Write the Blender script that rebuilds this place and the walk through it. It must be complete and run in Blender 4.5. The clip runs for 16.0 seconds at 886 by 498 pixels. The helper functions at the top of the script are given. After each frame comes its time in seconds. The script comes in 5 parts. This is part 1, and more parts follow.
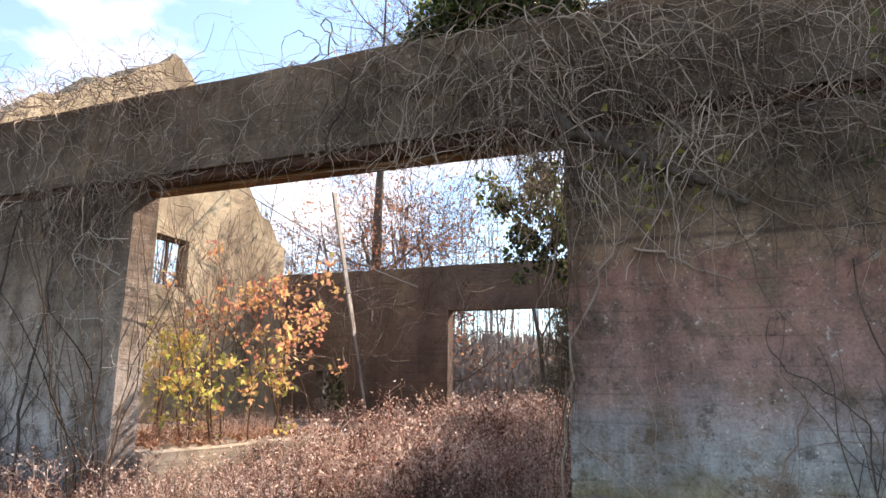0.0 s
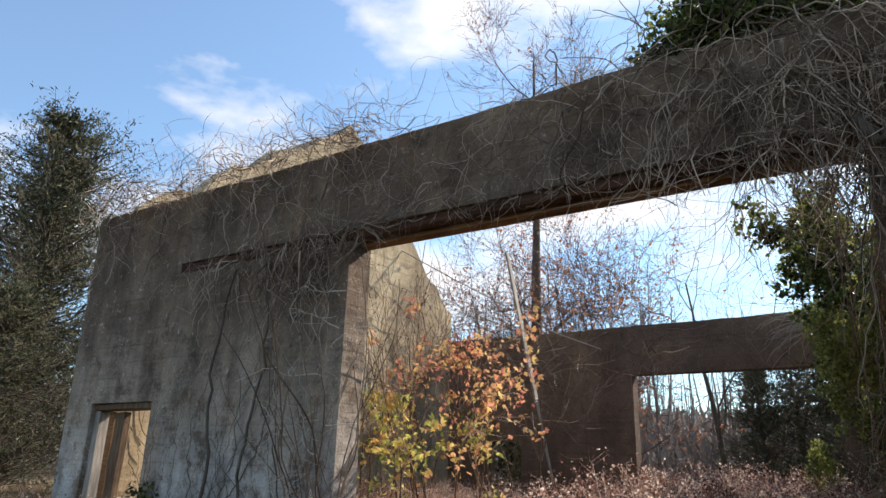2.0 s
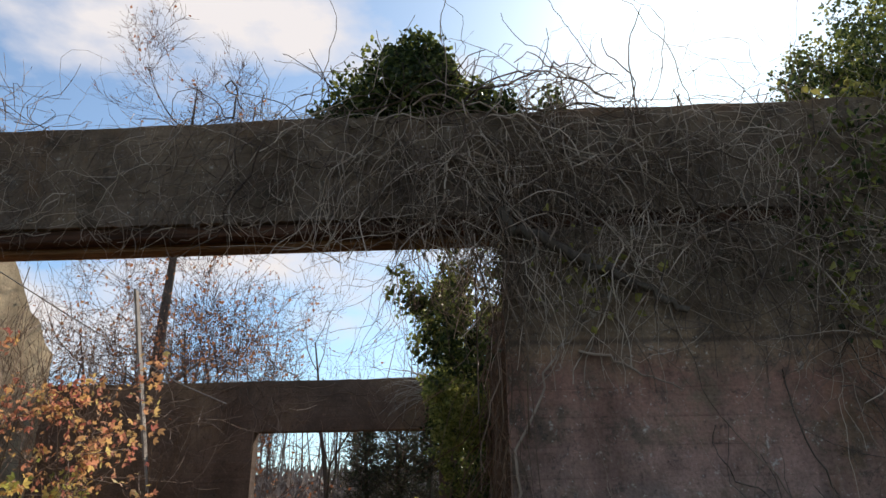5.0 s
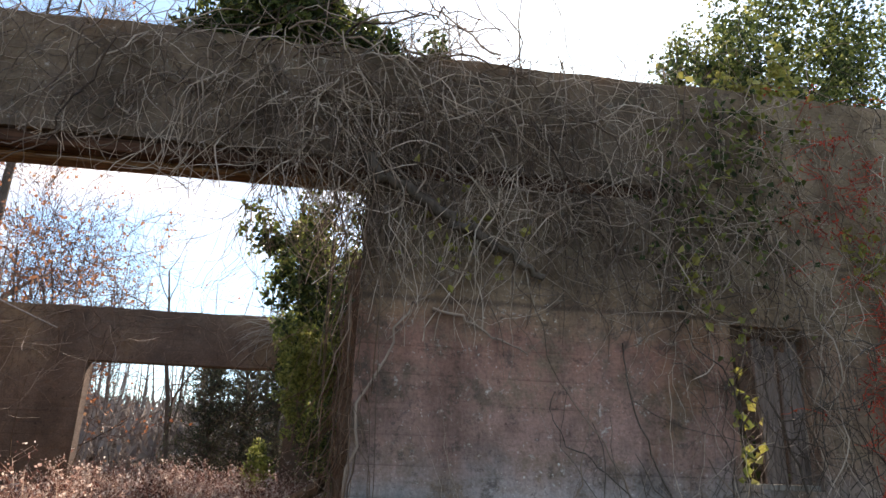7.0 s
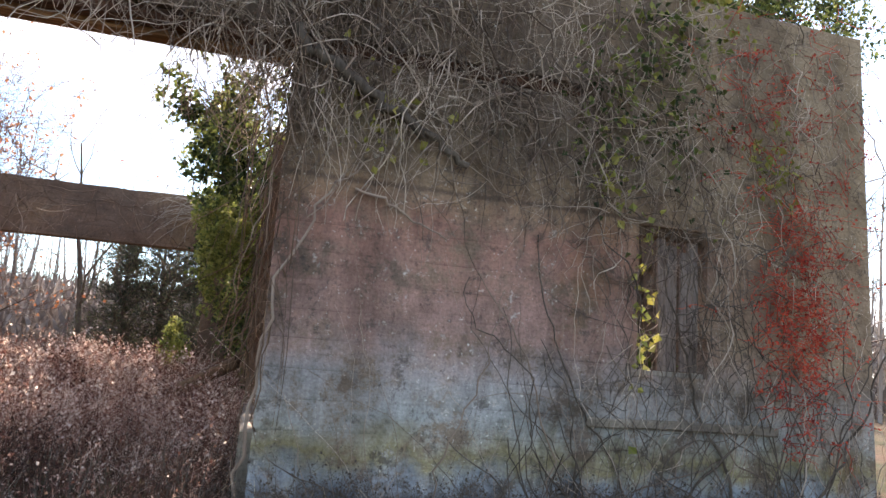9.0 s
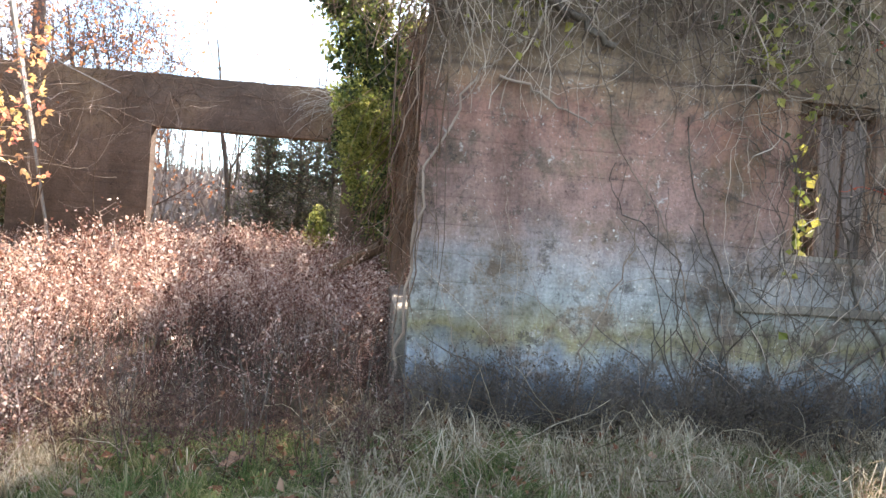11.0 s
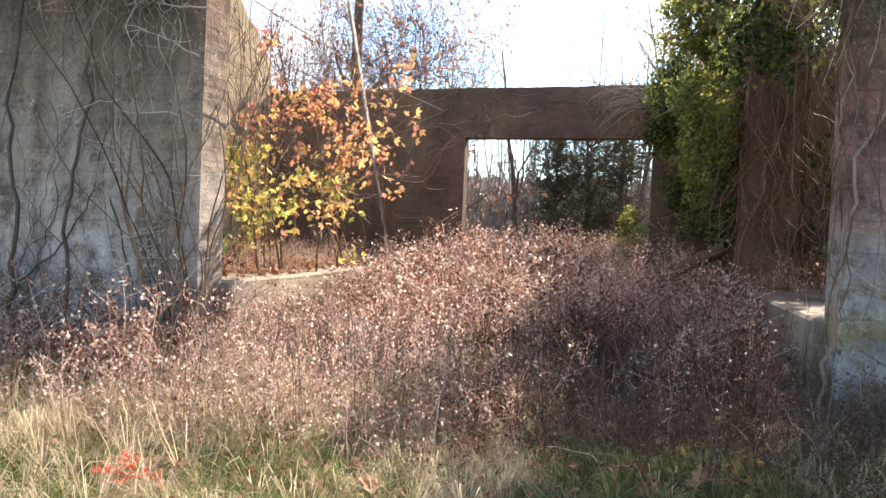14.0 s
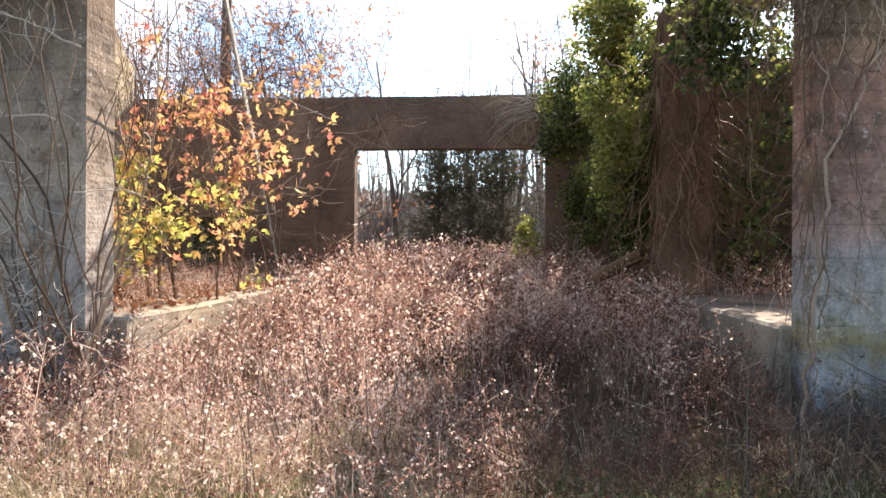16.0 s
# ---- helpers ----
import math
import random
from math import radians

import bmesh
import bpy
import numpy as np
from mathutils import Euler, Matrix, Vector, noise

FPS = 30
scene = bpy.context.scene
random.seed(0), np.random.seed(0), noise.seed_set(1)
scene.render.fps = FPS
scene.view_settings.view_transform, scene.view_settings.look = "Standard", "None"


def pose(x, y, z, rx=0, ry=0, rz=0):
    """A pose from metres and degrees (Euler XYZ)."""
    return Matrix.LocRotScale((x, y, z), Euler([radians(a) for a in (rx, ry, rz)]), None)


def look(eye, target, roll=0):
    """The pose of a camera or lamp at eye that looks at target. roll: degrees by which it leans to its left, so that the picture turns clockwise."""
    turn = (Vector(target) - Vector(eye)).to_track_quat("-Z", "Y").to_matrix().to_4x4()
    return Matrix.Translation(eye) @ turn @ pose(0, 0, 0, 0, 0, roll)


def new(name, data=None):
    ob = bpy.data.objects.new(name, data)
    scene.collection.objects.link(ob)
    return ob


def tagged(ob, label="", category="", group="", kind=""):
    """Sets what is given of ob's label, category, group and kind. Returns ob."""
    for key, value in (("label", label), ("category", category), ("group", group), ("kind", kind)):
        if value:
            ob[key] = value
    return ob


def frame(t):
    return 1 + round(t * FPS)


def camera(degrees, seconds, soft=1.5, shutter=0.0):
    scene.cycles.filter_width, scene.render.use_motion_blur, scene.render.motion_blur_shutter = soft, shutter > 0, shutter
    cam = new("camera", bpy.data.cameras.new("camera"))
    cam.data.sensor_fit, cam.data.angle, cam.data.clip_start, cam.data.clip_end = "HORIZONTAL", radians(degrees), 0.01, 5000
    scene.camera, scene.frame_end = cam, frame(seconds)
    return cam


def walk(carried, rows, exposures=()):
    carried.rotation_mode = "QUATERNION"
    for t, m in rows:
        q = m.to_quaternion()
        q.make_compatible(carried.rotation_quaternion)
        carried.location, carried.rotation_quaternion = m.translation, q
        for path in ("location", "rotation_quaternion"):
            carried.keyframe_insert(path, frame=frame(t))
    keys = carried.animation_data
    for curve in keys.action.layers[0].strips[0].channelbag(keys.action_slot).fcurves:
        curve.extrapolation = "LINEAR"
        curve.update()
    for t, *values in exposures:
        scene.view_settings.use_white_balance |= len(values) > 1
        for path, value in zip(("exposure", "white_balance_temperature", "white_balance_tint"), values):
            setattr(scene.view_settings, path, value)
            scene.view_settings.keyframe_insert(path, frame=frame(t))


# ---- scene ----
cam = camera(64.9, 16.0, soft=1.5)
PATH = [
    (0, (6.241, -5.672, 1.502), (5.472, -3.87, 1.903), 0.9),
    (0.5, (5.972, -5.668, 1.436), (5.05, -3.966, 1.94), 1.6),
    (1, (5.692, -5.602, 1.402), (4.661, -3.988, 1.981), 2.4),
    (1.5, (5.326, -5.603, 1.368), (4.253, -4.023, 1.963), 2.6),
    (2, (5.007, -5.562, 1.315), (3.939, -3.981, 1.916), 1.7),
    (2.5, (4.777, -5.504, 1.302), (3.68, -3.975, 1.978), 1.2),
    (3, (4.647, -5.526, 1.285), (3.664, -3.946, 2.016), -0.6),
    (3.5, (4.631, -5.533, 1.306), (4.035, -3.775, 2.05), -0.1),
    (4, (4.692, -5.501, 1.311), (4.36, -3.686, 2.083), -2.4),
    (4.2, (4.699, -5.48, 1.307), (4.438, -3.654, 2.081), -2.3),
    (6.3, (4.798, -5.201, 1.444), (4.883, -3.322, 2.125), 1.5),
    (6.5, (4.791, -5.182, 1.442), (4.929, -3.3, 2.104), 1.6),
    (7, (4.836, -5.177, 1.444), (5.104, -3.294, 2.062), 2.0),
    (7.5, (4.841, -5.152, 1.408), (5.231, -3.273, 1.971), 2.7),
    (8, (4.907, -5.163, 1.362), (5.364, -3.284, 1.873), 3.4),
    (8.2, (4.907, -5.152, 1.342), (5.396, -3.274, 1.827), 3.6),
    (10.3, (4.725, -5.291, 1.322), (5.21, -3.353, 1.427), 4.3),
    (10.5, (4.697, -5.273, 1.317), (5.114, -3.319, 1.391), 4.4),
    (11, (4.677, -5.266, 1.322), (4.864, -3.275, 1.318), 4.1),
    (11.5, (4.651, -5.244, 1.322), (4.559, -3.247, 1.271), 3.5),
    (12, (4.586, -5.248, 1.293), (4.224, -3.282, 1.212), 3.6),
    (12.5, (4.402, -5.321, 1.291), (3.868, -3.396, 1.207), 4.3),
    (13, (4.148, -5.422, 1.312), (3.567, -3.509, 1.254), 3.4),
    (13.5, (3.917, -5.36, 1.296), (3.319, -3.452, 1.257), 2.7),
    (14, (3.647, -5.199, 1.307), (3.106, -3.274, 1.261), 2.4),
    (14.5, (3.366, -5.116, 1.284), (2.84, -3.188, 1.208), 2.7),
    (15, (3.102, -5.033, 1.321), (2.717, -3.072, 1.238), 1.8),
    (15.5, (2.976, -4.852, 1.318), (2.709, -2.872, 1.245), 0.9),
    (16, (2.915, -4.694, 1.325), (2.752, -2.7, 1.326), 0.4),
]
EXPOSURES = [(0, 1.5, 7350, 23), (0.6, 1.1, 7100, 18), (1.0, 0.92, 7000, 16), (2.5, 0.75, 6750, 14), (4.2, 0.3, 7050, 16), (6.3, 0.75, 7050, 17), (7, 1.2, 7250, 20), (8.2, 1.65, 7400, 24),
             (10.3, 2.3, 7200, 20), (11, 2.5, 7150, 19), (12.5, 2.1, 7250, 20), (14.5, 1.75, 7300, 19), (16, 1.8, 7300, 20)]
walk(cam, [(t, look(e, a, r)) for t, e, a, r in PATH], EXPOSURES)

# ---- world and sun ----
SUN_EL, SUN_AZ = 37.0, 20.0          # degrees above the horizon, degrees from +y towards +x
world = bpy.data.worlds.new("world")
scene.world = world
world.use_nodes = True
wn, wl = world.node_tree.nodes, world.node_tree.links
wn.clear()
w_out = wn.new("ShaderNodeOutputWorld")
w_bg = wn.new("ShaderNodeBackground")
w_sky = wn.new("ShaderNodeTexSky")
w_sky.sky_type = "NISHITA"
w_sky.sun_disc = False
w_sky.sun_elevation, w_sky.sun_rotation = radians(SUN_EL), radians(SUN_AZ)
w_sky.dust_density = 0.6
w_tc = wn.new("ShaderNodeTexCoord")
w_map = wn.new("ShaderNodeMapping")
w_map.inputs["Scale"].default_value = (1.0, 1.0, 2.2)
w_map.inputs["Location"].default_value = (0.25, 0.036, -0.14)
w_noise = wn.new("ShaderNodeTexNoise")
w_noise.inputs["Scale"].default_value = 2.3
w_noise.inputs["Detail"].default_value = 7.0
w_noise.inputs["Roughness"].default_value = 0.55
w_ramp = wn.new("ShaderNodeValToRGB")
w_ramp.color_ramp.elements[0].position, w_ramp.color_ramp.elements[1].position = 0.5, 0.64
w_ramp.color_ramp.elements[0].color = (0.06, 0.06, 0.06, 1)
w_mix = wn.new("ShaderNodeMix")
w_mix.data_type = "RGBA"
w_mix.inputs["B"].default_value = (9.5, 9.8, 10.2, 1)
wl.new(w_tc.outputs["Generated"], w_map.inputs["Vector"])
wl.new(w_map.outputs["Vector"], w_noise.inputs["Vector"])
wl.new(w_noise.outputs["Fac"], w_ramp.inputs["Fac"])
wl.new(w_ramp.outputs["Color"], w_mix.inputs["Factor"])
w_gain = wn.new("ShaderNodeMix")
w_gain.data_type, w_gain.blend_type = "RGBA", "MULTIPLY"
w_gain.inputs["Factor"].default_value = 1.0
w_gain.inputs["B"].default_value = (1.34, 1.8, 1.98, 1)
wl.new(w_sky.outputs["Color"], w_gain.inputs["A"])
wl.new(w_gain.outputs["Result"], w_mix.inputs["A"])
wl.new(w_mix.outputs["Result"], w_bg.inputs["Color"])
w_bg.inputs["Strength"].default_value = 0.07
wl.new(w_bg.outputs["Background"], w_out.inputs["Surface"])

sun_data = bpy.data.lights.new("sun", "SUN")
sun_data.energy, sun_data.angle, sun_data.color = 5.0, radians(0.53), (1.0, 0.93, 0.82)
sun = new("sun", sun_data)
_d = Vector((math.sin(radians(SUN_AZ)) * math.cos(radians(SUN_EL)), math.cos(radians(SUN_AZ)) * math.cos(radians(SUN_EL)), math.sin(radians(SUN_EL))))
sun.matrix_world = look(_d * 60, (0, 0, 0))

# ---- materials ----


def mat_base(name, rough=0.9, spec=0.2):
    m = bpy.data.materials.new(name)
    m.use_nodes = True
    b = m.node_tree.nodes["Principled BSDF"]
    b.inputs["Roughness"].default_value = rough
    b.inputs["Specular IOR Level"].default_value = spec
    return m, m.node_tree.nodes, m.node_tree.links, b


def ramp_node(nd, stops):
    r = nd.new("ShaderNodeValToRGB")
    e = r.color_ramp.elements
    while len(e) < len(stops):
        e.new(0.5)
    for k, (p, c) in enumerate(stops):
        e[k].position = p
        e[k].color = (*c, 1)
    return r


def noise_node(nd, lk, vec, scale, detail=4, rough=0.55, stretch=None):
    if stretch:
        mp = nd.new("ShaderNodeMapping")
        mp.inputs["Scale"].default_value = stretch
        lk.new(vec, mp.inputs["Vector"])
        vec = mp.outputs["Vector"]
    n = nd.new("ShaderNodeTexNoise")
    n.inputs["Scale"].default_value, n.inputs["Detail"].default_value, n.inputs["Roughness"].default_value = scale, detail, rough
    lk.new(vec, n.inputs["Vector"])
    return n.outputs["Fac"]


def mix_node(nd, lk, fac, a, b, mode="MIX"):
    x = nd.new("ShaderNodeMix")
    x.data_type = "RGBA"
    x.blend_type = mode
    for key, v in (("Factor", fac), ("A", a), ("B", b)):
        if isinstance(v, (int, float)):
            x.inputs[key].default_value = v
        elif isinstance(v, tuple):
            x.inputs[key].default_value = (*v, 1)
        else:
            lk.new(v, x.inputs[key])
    return x.outputs["Result"]


def math_node(nd, lk, op, a, b=0.0):
    x = nd.new("ShaderNodeMath")
    x.operation = op
    for k, v in enumerate((a, b)):
        if isinstance(v, (int, float)):
            x.inputs[k].default_value = v
        else:
            lk.new(v, x.inputs[k])
    return x.outputs[0]


def bump_node(nd, lk, height, bsdf, strength=0.4, dist=0.02):
    bp = nd.new("ShaderNodeBump")
    bp.inputs["Strength"].default_value, bp.inputs["Distance"].default_value = strength, dist
    lk.new(height, bp.inputs["Height"])
    lk.new(bp.outputs["Normal"], bsdf.inputs["Normal"])


def concrete(name, base, dark, painted=False, warm=(0.36, 0.27, 0.17), streaky=0.55):
    """Board-marked old concrete: broad stains, streaks, form-board lines, grain; painted adds worn bands of old paint
    by height, whose tones on the left wall also carry light and shade.
    """
    m, nd, lk, b = mat_base(name, 0.92, 0.15)
    tc = nd.new("ShaderNodeTexCoord")
    v = tc.outputs["Object"]
    big = noise_node(nd, lk, v, 0.55, 5, 0.6)
    mid = noise_node(nd, lk, v, 2.6, 6, 0.65)
    fine = noise_node(nd, lk, v, 38, 3, 0.6)
    streak = noise_node(nd, lk, v, 1.0, 5, 0.6, (1.9, 1.9, 0.3))
    board = noise_node(nd, lk, v, 1.0, 3, 0.5, (0.35, 0.35, 7.0))
    r1 = ramp_node(nd, [(0.34, dark), (0.52, base), (0.7, warm)])
    lk.new(big, r1.inputs["Fac"])
    col = r1.outputs["Color"]
    if painted:
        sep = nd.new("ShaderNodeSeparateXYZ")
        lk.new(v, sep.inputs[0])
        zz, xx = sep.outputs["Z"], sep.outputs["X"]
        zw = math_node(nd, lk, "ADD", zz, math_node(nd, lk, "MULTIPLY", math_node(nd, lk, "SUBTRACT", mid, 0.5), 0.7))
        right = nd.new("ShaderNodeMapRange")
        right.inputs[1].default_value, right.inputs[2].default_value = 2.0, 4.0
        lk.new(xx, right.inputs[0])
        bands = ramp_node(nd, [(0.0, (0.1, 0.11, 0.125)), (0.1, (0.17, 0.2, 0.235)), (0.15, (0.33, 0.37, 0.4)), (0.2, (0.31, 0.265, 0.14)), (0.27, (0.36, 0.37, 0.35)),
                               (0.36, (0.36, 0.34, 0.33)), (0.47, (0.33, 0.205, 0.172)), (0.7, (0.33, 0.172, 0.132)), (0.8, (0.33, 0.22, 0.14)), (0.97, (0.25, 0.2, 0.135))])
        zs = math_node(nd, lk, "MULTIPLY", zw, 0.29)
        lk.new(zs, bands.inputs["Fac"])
        # left wall: grey paint, with light low and shade high put into the colour
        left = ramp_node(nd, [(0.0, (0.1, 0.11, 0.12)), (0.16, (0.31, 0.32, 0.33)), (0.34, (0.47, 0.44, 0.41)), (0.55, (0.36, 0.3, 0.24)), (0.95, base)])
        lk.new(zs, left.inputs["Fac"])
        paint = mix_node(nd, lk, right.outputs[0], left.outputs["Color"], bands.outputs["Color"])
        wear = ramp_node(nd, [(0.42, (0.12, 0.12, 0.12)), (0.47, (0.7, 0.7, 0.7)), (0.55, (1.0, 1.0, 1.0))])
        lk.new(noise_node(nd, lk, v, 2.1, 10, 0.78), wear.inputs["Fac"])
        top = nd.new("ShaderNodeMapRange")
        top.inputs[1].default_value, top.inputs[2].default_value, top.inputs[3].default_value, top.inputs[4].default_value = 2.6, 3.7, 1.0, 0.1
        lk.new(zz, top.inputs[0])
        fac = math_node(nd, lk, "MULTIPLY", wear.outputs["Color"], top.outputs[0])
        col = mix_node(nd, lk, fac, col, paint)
    if painted:
        rust = ramp_node(nd, [(0.56, (0, 0, 0)), (0.7, (0.7, 0.7, 0.7))])
        lk.new(noise_node(nd, lk, v, 0.85, 7, 0.68, (1.0, 1.0, 0.6)), rust.inputs["Fac"])
        col = mix_node(nd, lk, rust.outputs["Color"], col, (0.3, 0.155, 0.07))
        moss = ramp_node(nd, [(0.57, (0, 0, 0)), (0.68, (0.6, 0.6, 0.6))])
        lk.new(noise_node(nd, lk, v, 1.7, 7, 0.7), moss.inputs["Fac"])
        col = mix_node(nd, lk, moss.outputs["Color"], col, (0.1, 0.095, 0.06))
        pale = ramp_node(nd, [(0.58, (0, 0, 0)), (0.62, (0.8, 0.8, 0.8))])
        lk.new(noise_node(nd, lk, v, 6.5, 10, 0.8), pale.inputs["Fac"])
        col = mix_node(nd, lk, pale.outputs["Color"], col, (0.42, 0.38, 0.34))
        wavy = math_node(nd, lk, "ADD", zz, math_node(nd, lk, "MULTIPLY", math_node(nd, lk, "SUBTRACT", noise_node(nd, lk, v, 4.0, 6, 0.7), 0.5), 0.05))
        seam = ramp_node(nd, [(0.0, (0.6, 0.6, 0.6)), (0.012, (0.5, 0.5, 0.5)), (0.03, (0, 0, 0))])
        lk.new(math_node(nd, lk, "ABSOLUTE", math_node(nd, lk, "SUBTRACT", wavy, 2.73)), seam.inputs["Fac"])
        east = math_node(nd, lk, "GREATER_THAN", xx, 4.9)
        col = mix_node(nd, lk, math_node(nd, lk, "MULTIPLY", seam.outputs["Color"], east), col, (0.07, 0.05, 0.042))
        drip = ramp_node(nd, [(0.47, (0, 0, 0)), (0.58, (0.8, 0.8, 0.8))])
        lk.new(noise_node(nd, lk, v, 1.0, 8, 0.72, (5.0, 5.0, 0.7)), drip.inputs["Fac"])
        col = mix_node(nd, lk, math_node(nd, lk, "MULTIPLY", drip.outputs["Color"], 0.3), col, (0.075, 0.062, 0.056))
        bare = nd.new("ShaderNodeMapRange")
        bare.inputs[1].default_value, bare.inputs[2].default_value, bare.inputs[4].default_value = 7.9, 9.6, 0.75
        lk.new(math_node(nd, lk, "ADD", xx, math_node(nd, lk, "MULTIPLY", math_node(nd, lk, "SUBTRACT", mid, 0.5), 2.5)), bare.inputs[0])
        high = nd.new("ShaderNodeMapRange")
        high.inputs[1].default_value, high.inputs[2].default_value = 1.0, 1.7
        lk.new(zw, high.inputs[0])
        col = mix_node(nd, lk, math_node(nd, lk, "MULTIPLY", bare.outputs[0], high.outputs[0]), col, (0.37, 0.28, 0.185))
        blotch = ramp_node(nd, [(0.545, (0, 0, 0)), (0.6, (0.7, 0.7, 0.7))])
        lk.new(noise_node(nd, lk, v, 3.3, 10, 0.8), blotch.inputs["Fac"])
        col = mix_node(nd, lk, blotch.outputs["Color"], col, (0.085, 0.07, 0.06))
        speck = ramp_node(nd, [(0.63, (0, 0, 0)), (0.69, (0.85, 0.85, 0.85))])
        lk.new(noise_node(nd, lk, v, 30, 3, 0.6), speck.inputs["Fac"])
        sown = ramp_node(nd, [(0.42, (0, 0, 0)), (0.58, (1, 1, 1))])
        lk.new(noise_node(nd, lk, v, 1.3, 4, 0.6), sown.inputs["Fac"])
        col = mix_node(nd, lk, math_node(nd, lk, "MULTIPLY", speck.outputs["Color"], sown.outputs["Color"]), col, (0.66, 0.62, 0.56))
    r2 = ramp_node(nd, [(0.34, (0.6, 0.58, 0.56)), (0.58, (1, 1, 1))])
    lk.new(streak, r2.inputs["Fac"])
    col = mix_node(nd, lk, streaky, col, r2.outputs["Color"], "MULTIPLY")
    r3 = ramp_node(nd, [(0.3, (0.55, 0.54, 0.52)), (0.5, (1, 1, 1)), (0.75, (1.25, 1.22, 1.18))])
    lk.new(mid, r3.inputs["Fac"])
    col = mix_node(nd, lk, 0.95 if painted else 0.5, col, r3.outputs["Color"], "MULTIPLY")
    r4 = ramp_node(nd, [(0.32, (0.6, 0.6, 0.6)), (0.5, (1, 1, 1)), (0.68, (1.3, 1.3, 1.3))])
    lk.new(fine, r4.inputs["Fac"])
    col = mix_node(nd, lk, 0.5, col, r4.outputs["Color"], "MULTIPLY")
    lift = nd.new("ShaderNodeSeparateXYZ")
    lk.new(v, lift.inputs[0])
    course = math_node(nd, lk, "FRACT", math_node(nd, lk, "ADD", math_node(nd, lk, "MULTIPLY", lift.outputs["Z"], 4.6), math_node(nd, lk, "MULTIPLY", board, 0.25)))
    joint = ramp_node(nd, [(0.0, (0.45, 0.44, 0.43)), (0.05, (0.85, 0.85, 0.85)), (0.12, (1, 1, 1)), (0.94, (1.06, 1.05, 1.04))])
    lk.new(course, joint.inputs["Fac"])
    some = ramp_node(nd, [(0.4, (0, 0, 0)), (0.6, (0.75, 0.75, 0.75))])
    lk.new(noise_node(nd, lk, v, 0.9, 4, 0.6), some.inputs["Fac"])
    col = mix_node(nd, lk, some.outputs["Color"], col, mix_node(nd, lk, 1.0, col, joint.outputs["Color"], "MULTIPLY"))
    spots = ramp_node(nd, [(0.33, (0.35, 0.34, 0.33)), (0.41, (1, 1, 1)), (0.6, (1, 1, 1)), (0.65, (1.6, 1.55, 1.5))])
    lk.new(noise_node(nd, lk, v, 13, 8, 0.75), spots.inputs["Fac"])
    col = mix_node(nd, lk, 0.9, col, spots.outputs["Color"], "MULTIPLY")
    lk.new(col, b.inputs["Base Color"])
    h = math_node(nd, lk, "ADD", math_node(nd, lk, "MULTIPLY", board, 0.8), math_node(nd, lk, "ADD", math_node(nd, lk, "MULTIPLY", fine, 0.25), math_node(nd, lk, "MULTIPLY", mid, 0.9)))
    bump_node(nd, lk, h, b, 0.85, 0.035)
    return m


def wood(name, light, dark, along=(9, 9, 0.7)):
    m, nd, lk, b = mat_base(name, 0.85, 0.2)
    tc = nd.new("ShaderNodeTexCoord")
    g = noise_node(nd, lk, tc.outputs["Object"], 4.0, 6, 0.65, along)
    r = ramp_node(nd, [(0.3, dark), (0.62, light)])
    lk.new(g, r.inputs["Fac"])
    big = noise_node(nd, lk, tc.outputs["Object"], 1.3, 3)
    r2 = ramp_node(nd, [(0.35, (0.5, 0.47, 0.45)), (0.6, (1, 1, 1))])
    lk.new(big, r2.inputs["Fac"])
    lk.new(mix_node(nd, lk, 0.8, r.outputs["Color"], r2.outputs["Color"], "MULTIPLY"), b.inputs["Base Color"])
    bump_node(nd, lk, g, b, 0.7, 0.01)
    return m


def plant(name, stops, rough=0.75, trans=0.25, scale=1.2):
    """Leaves, stems and grass: colour varies from piece to piece and over the ground; thin blades let some light through."""
    m, nd, lk, b = mat_base(name, rough, 0.25)
    geo = nd.new("ShaderNodeNewGeometry")
    tc = nd.new("ShaderNodeTexCoord")
    patch = noise_node(nd, lk, tc.outputs["Object"], scale, 3)
    f = math_node(nd, lk, "ADD", math_node(nd, lk, "MULTIPLY", geo.outputs["Random Per Island"], 0.62), math_node(nd, lk, "MULTIPLY", math_node(nd, lk, "SUBTRACT", patch, 0.31), 1.0))
    r = ramp_node(nd, stops)
    lk.new(f, r.inputs["Fac"])
    lk.new(r.outputs["Color"], b.inputs["Base Color"])
    if trans:
        t = nd.new("ShaderNodeBsdfTranslucent")
        lk.new(r.outputs["Color"], t.inputs["Color"])
        mx = nd.new("ShaderNodeMixShader")
        mx.inputs[0].default_value = trans
        out = nd["Material Output"]
        lk.new(b.outputs[0], mx.inputs[1])
        lk.new(t.outputs[0], mx.inputs[2])
        lk.new(mx.outputs[0], out.inputs["Surface"])
    return m


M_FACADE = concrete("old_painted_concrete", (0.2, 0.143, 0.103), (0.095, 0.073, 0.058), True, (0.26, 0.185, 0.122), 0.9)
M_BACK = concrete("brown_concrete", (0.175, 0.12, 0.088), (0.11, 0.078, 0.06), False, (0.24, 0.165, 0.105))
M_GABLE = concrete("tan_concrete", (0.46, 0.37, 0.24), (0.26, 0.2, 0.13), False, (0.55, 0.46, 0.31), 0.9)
M_DOCK = concrete("dock_concrete", (0.29, 0.25, 0.2), (0.14, 0.115, 0.095), False, (0.36, 0.3, 0.22), 0.9)
M_TIMBER = wood("dark_timber", (0.13, 0.06, 0.035), (0.04, 0.022, 0.016), (0.7, 9, 9))
M_PLANK = wood("orange_timber", (0.3, 0.15, 0.065), (0.13, 0.06, 0.03), (0.7, 9, 9))
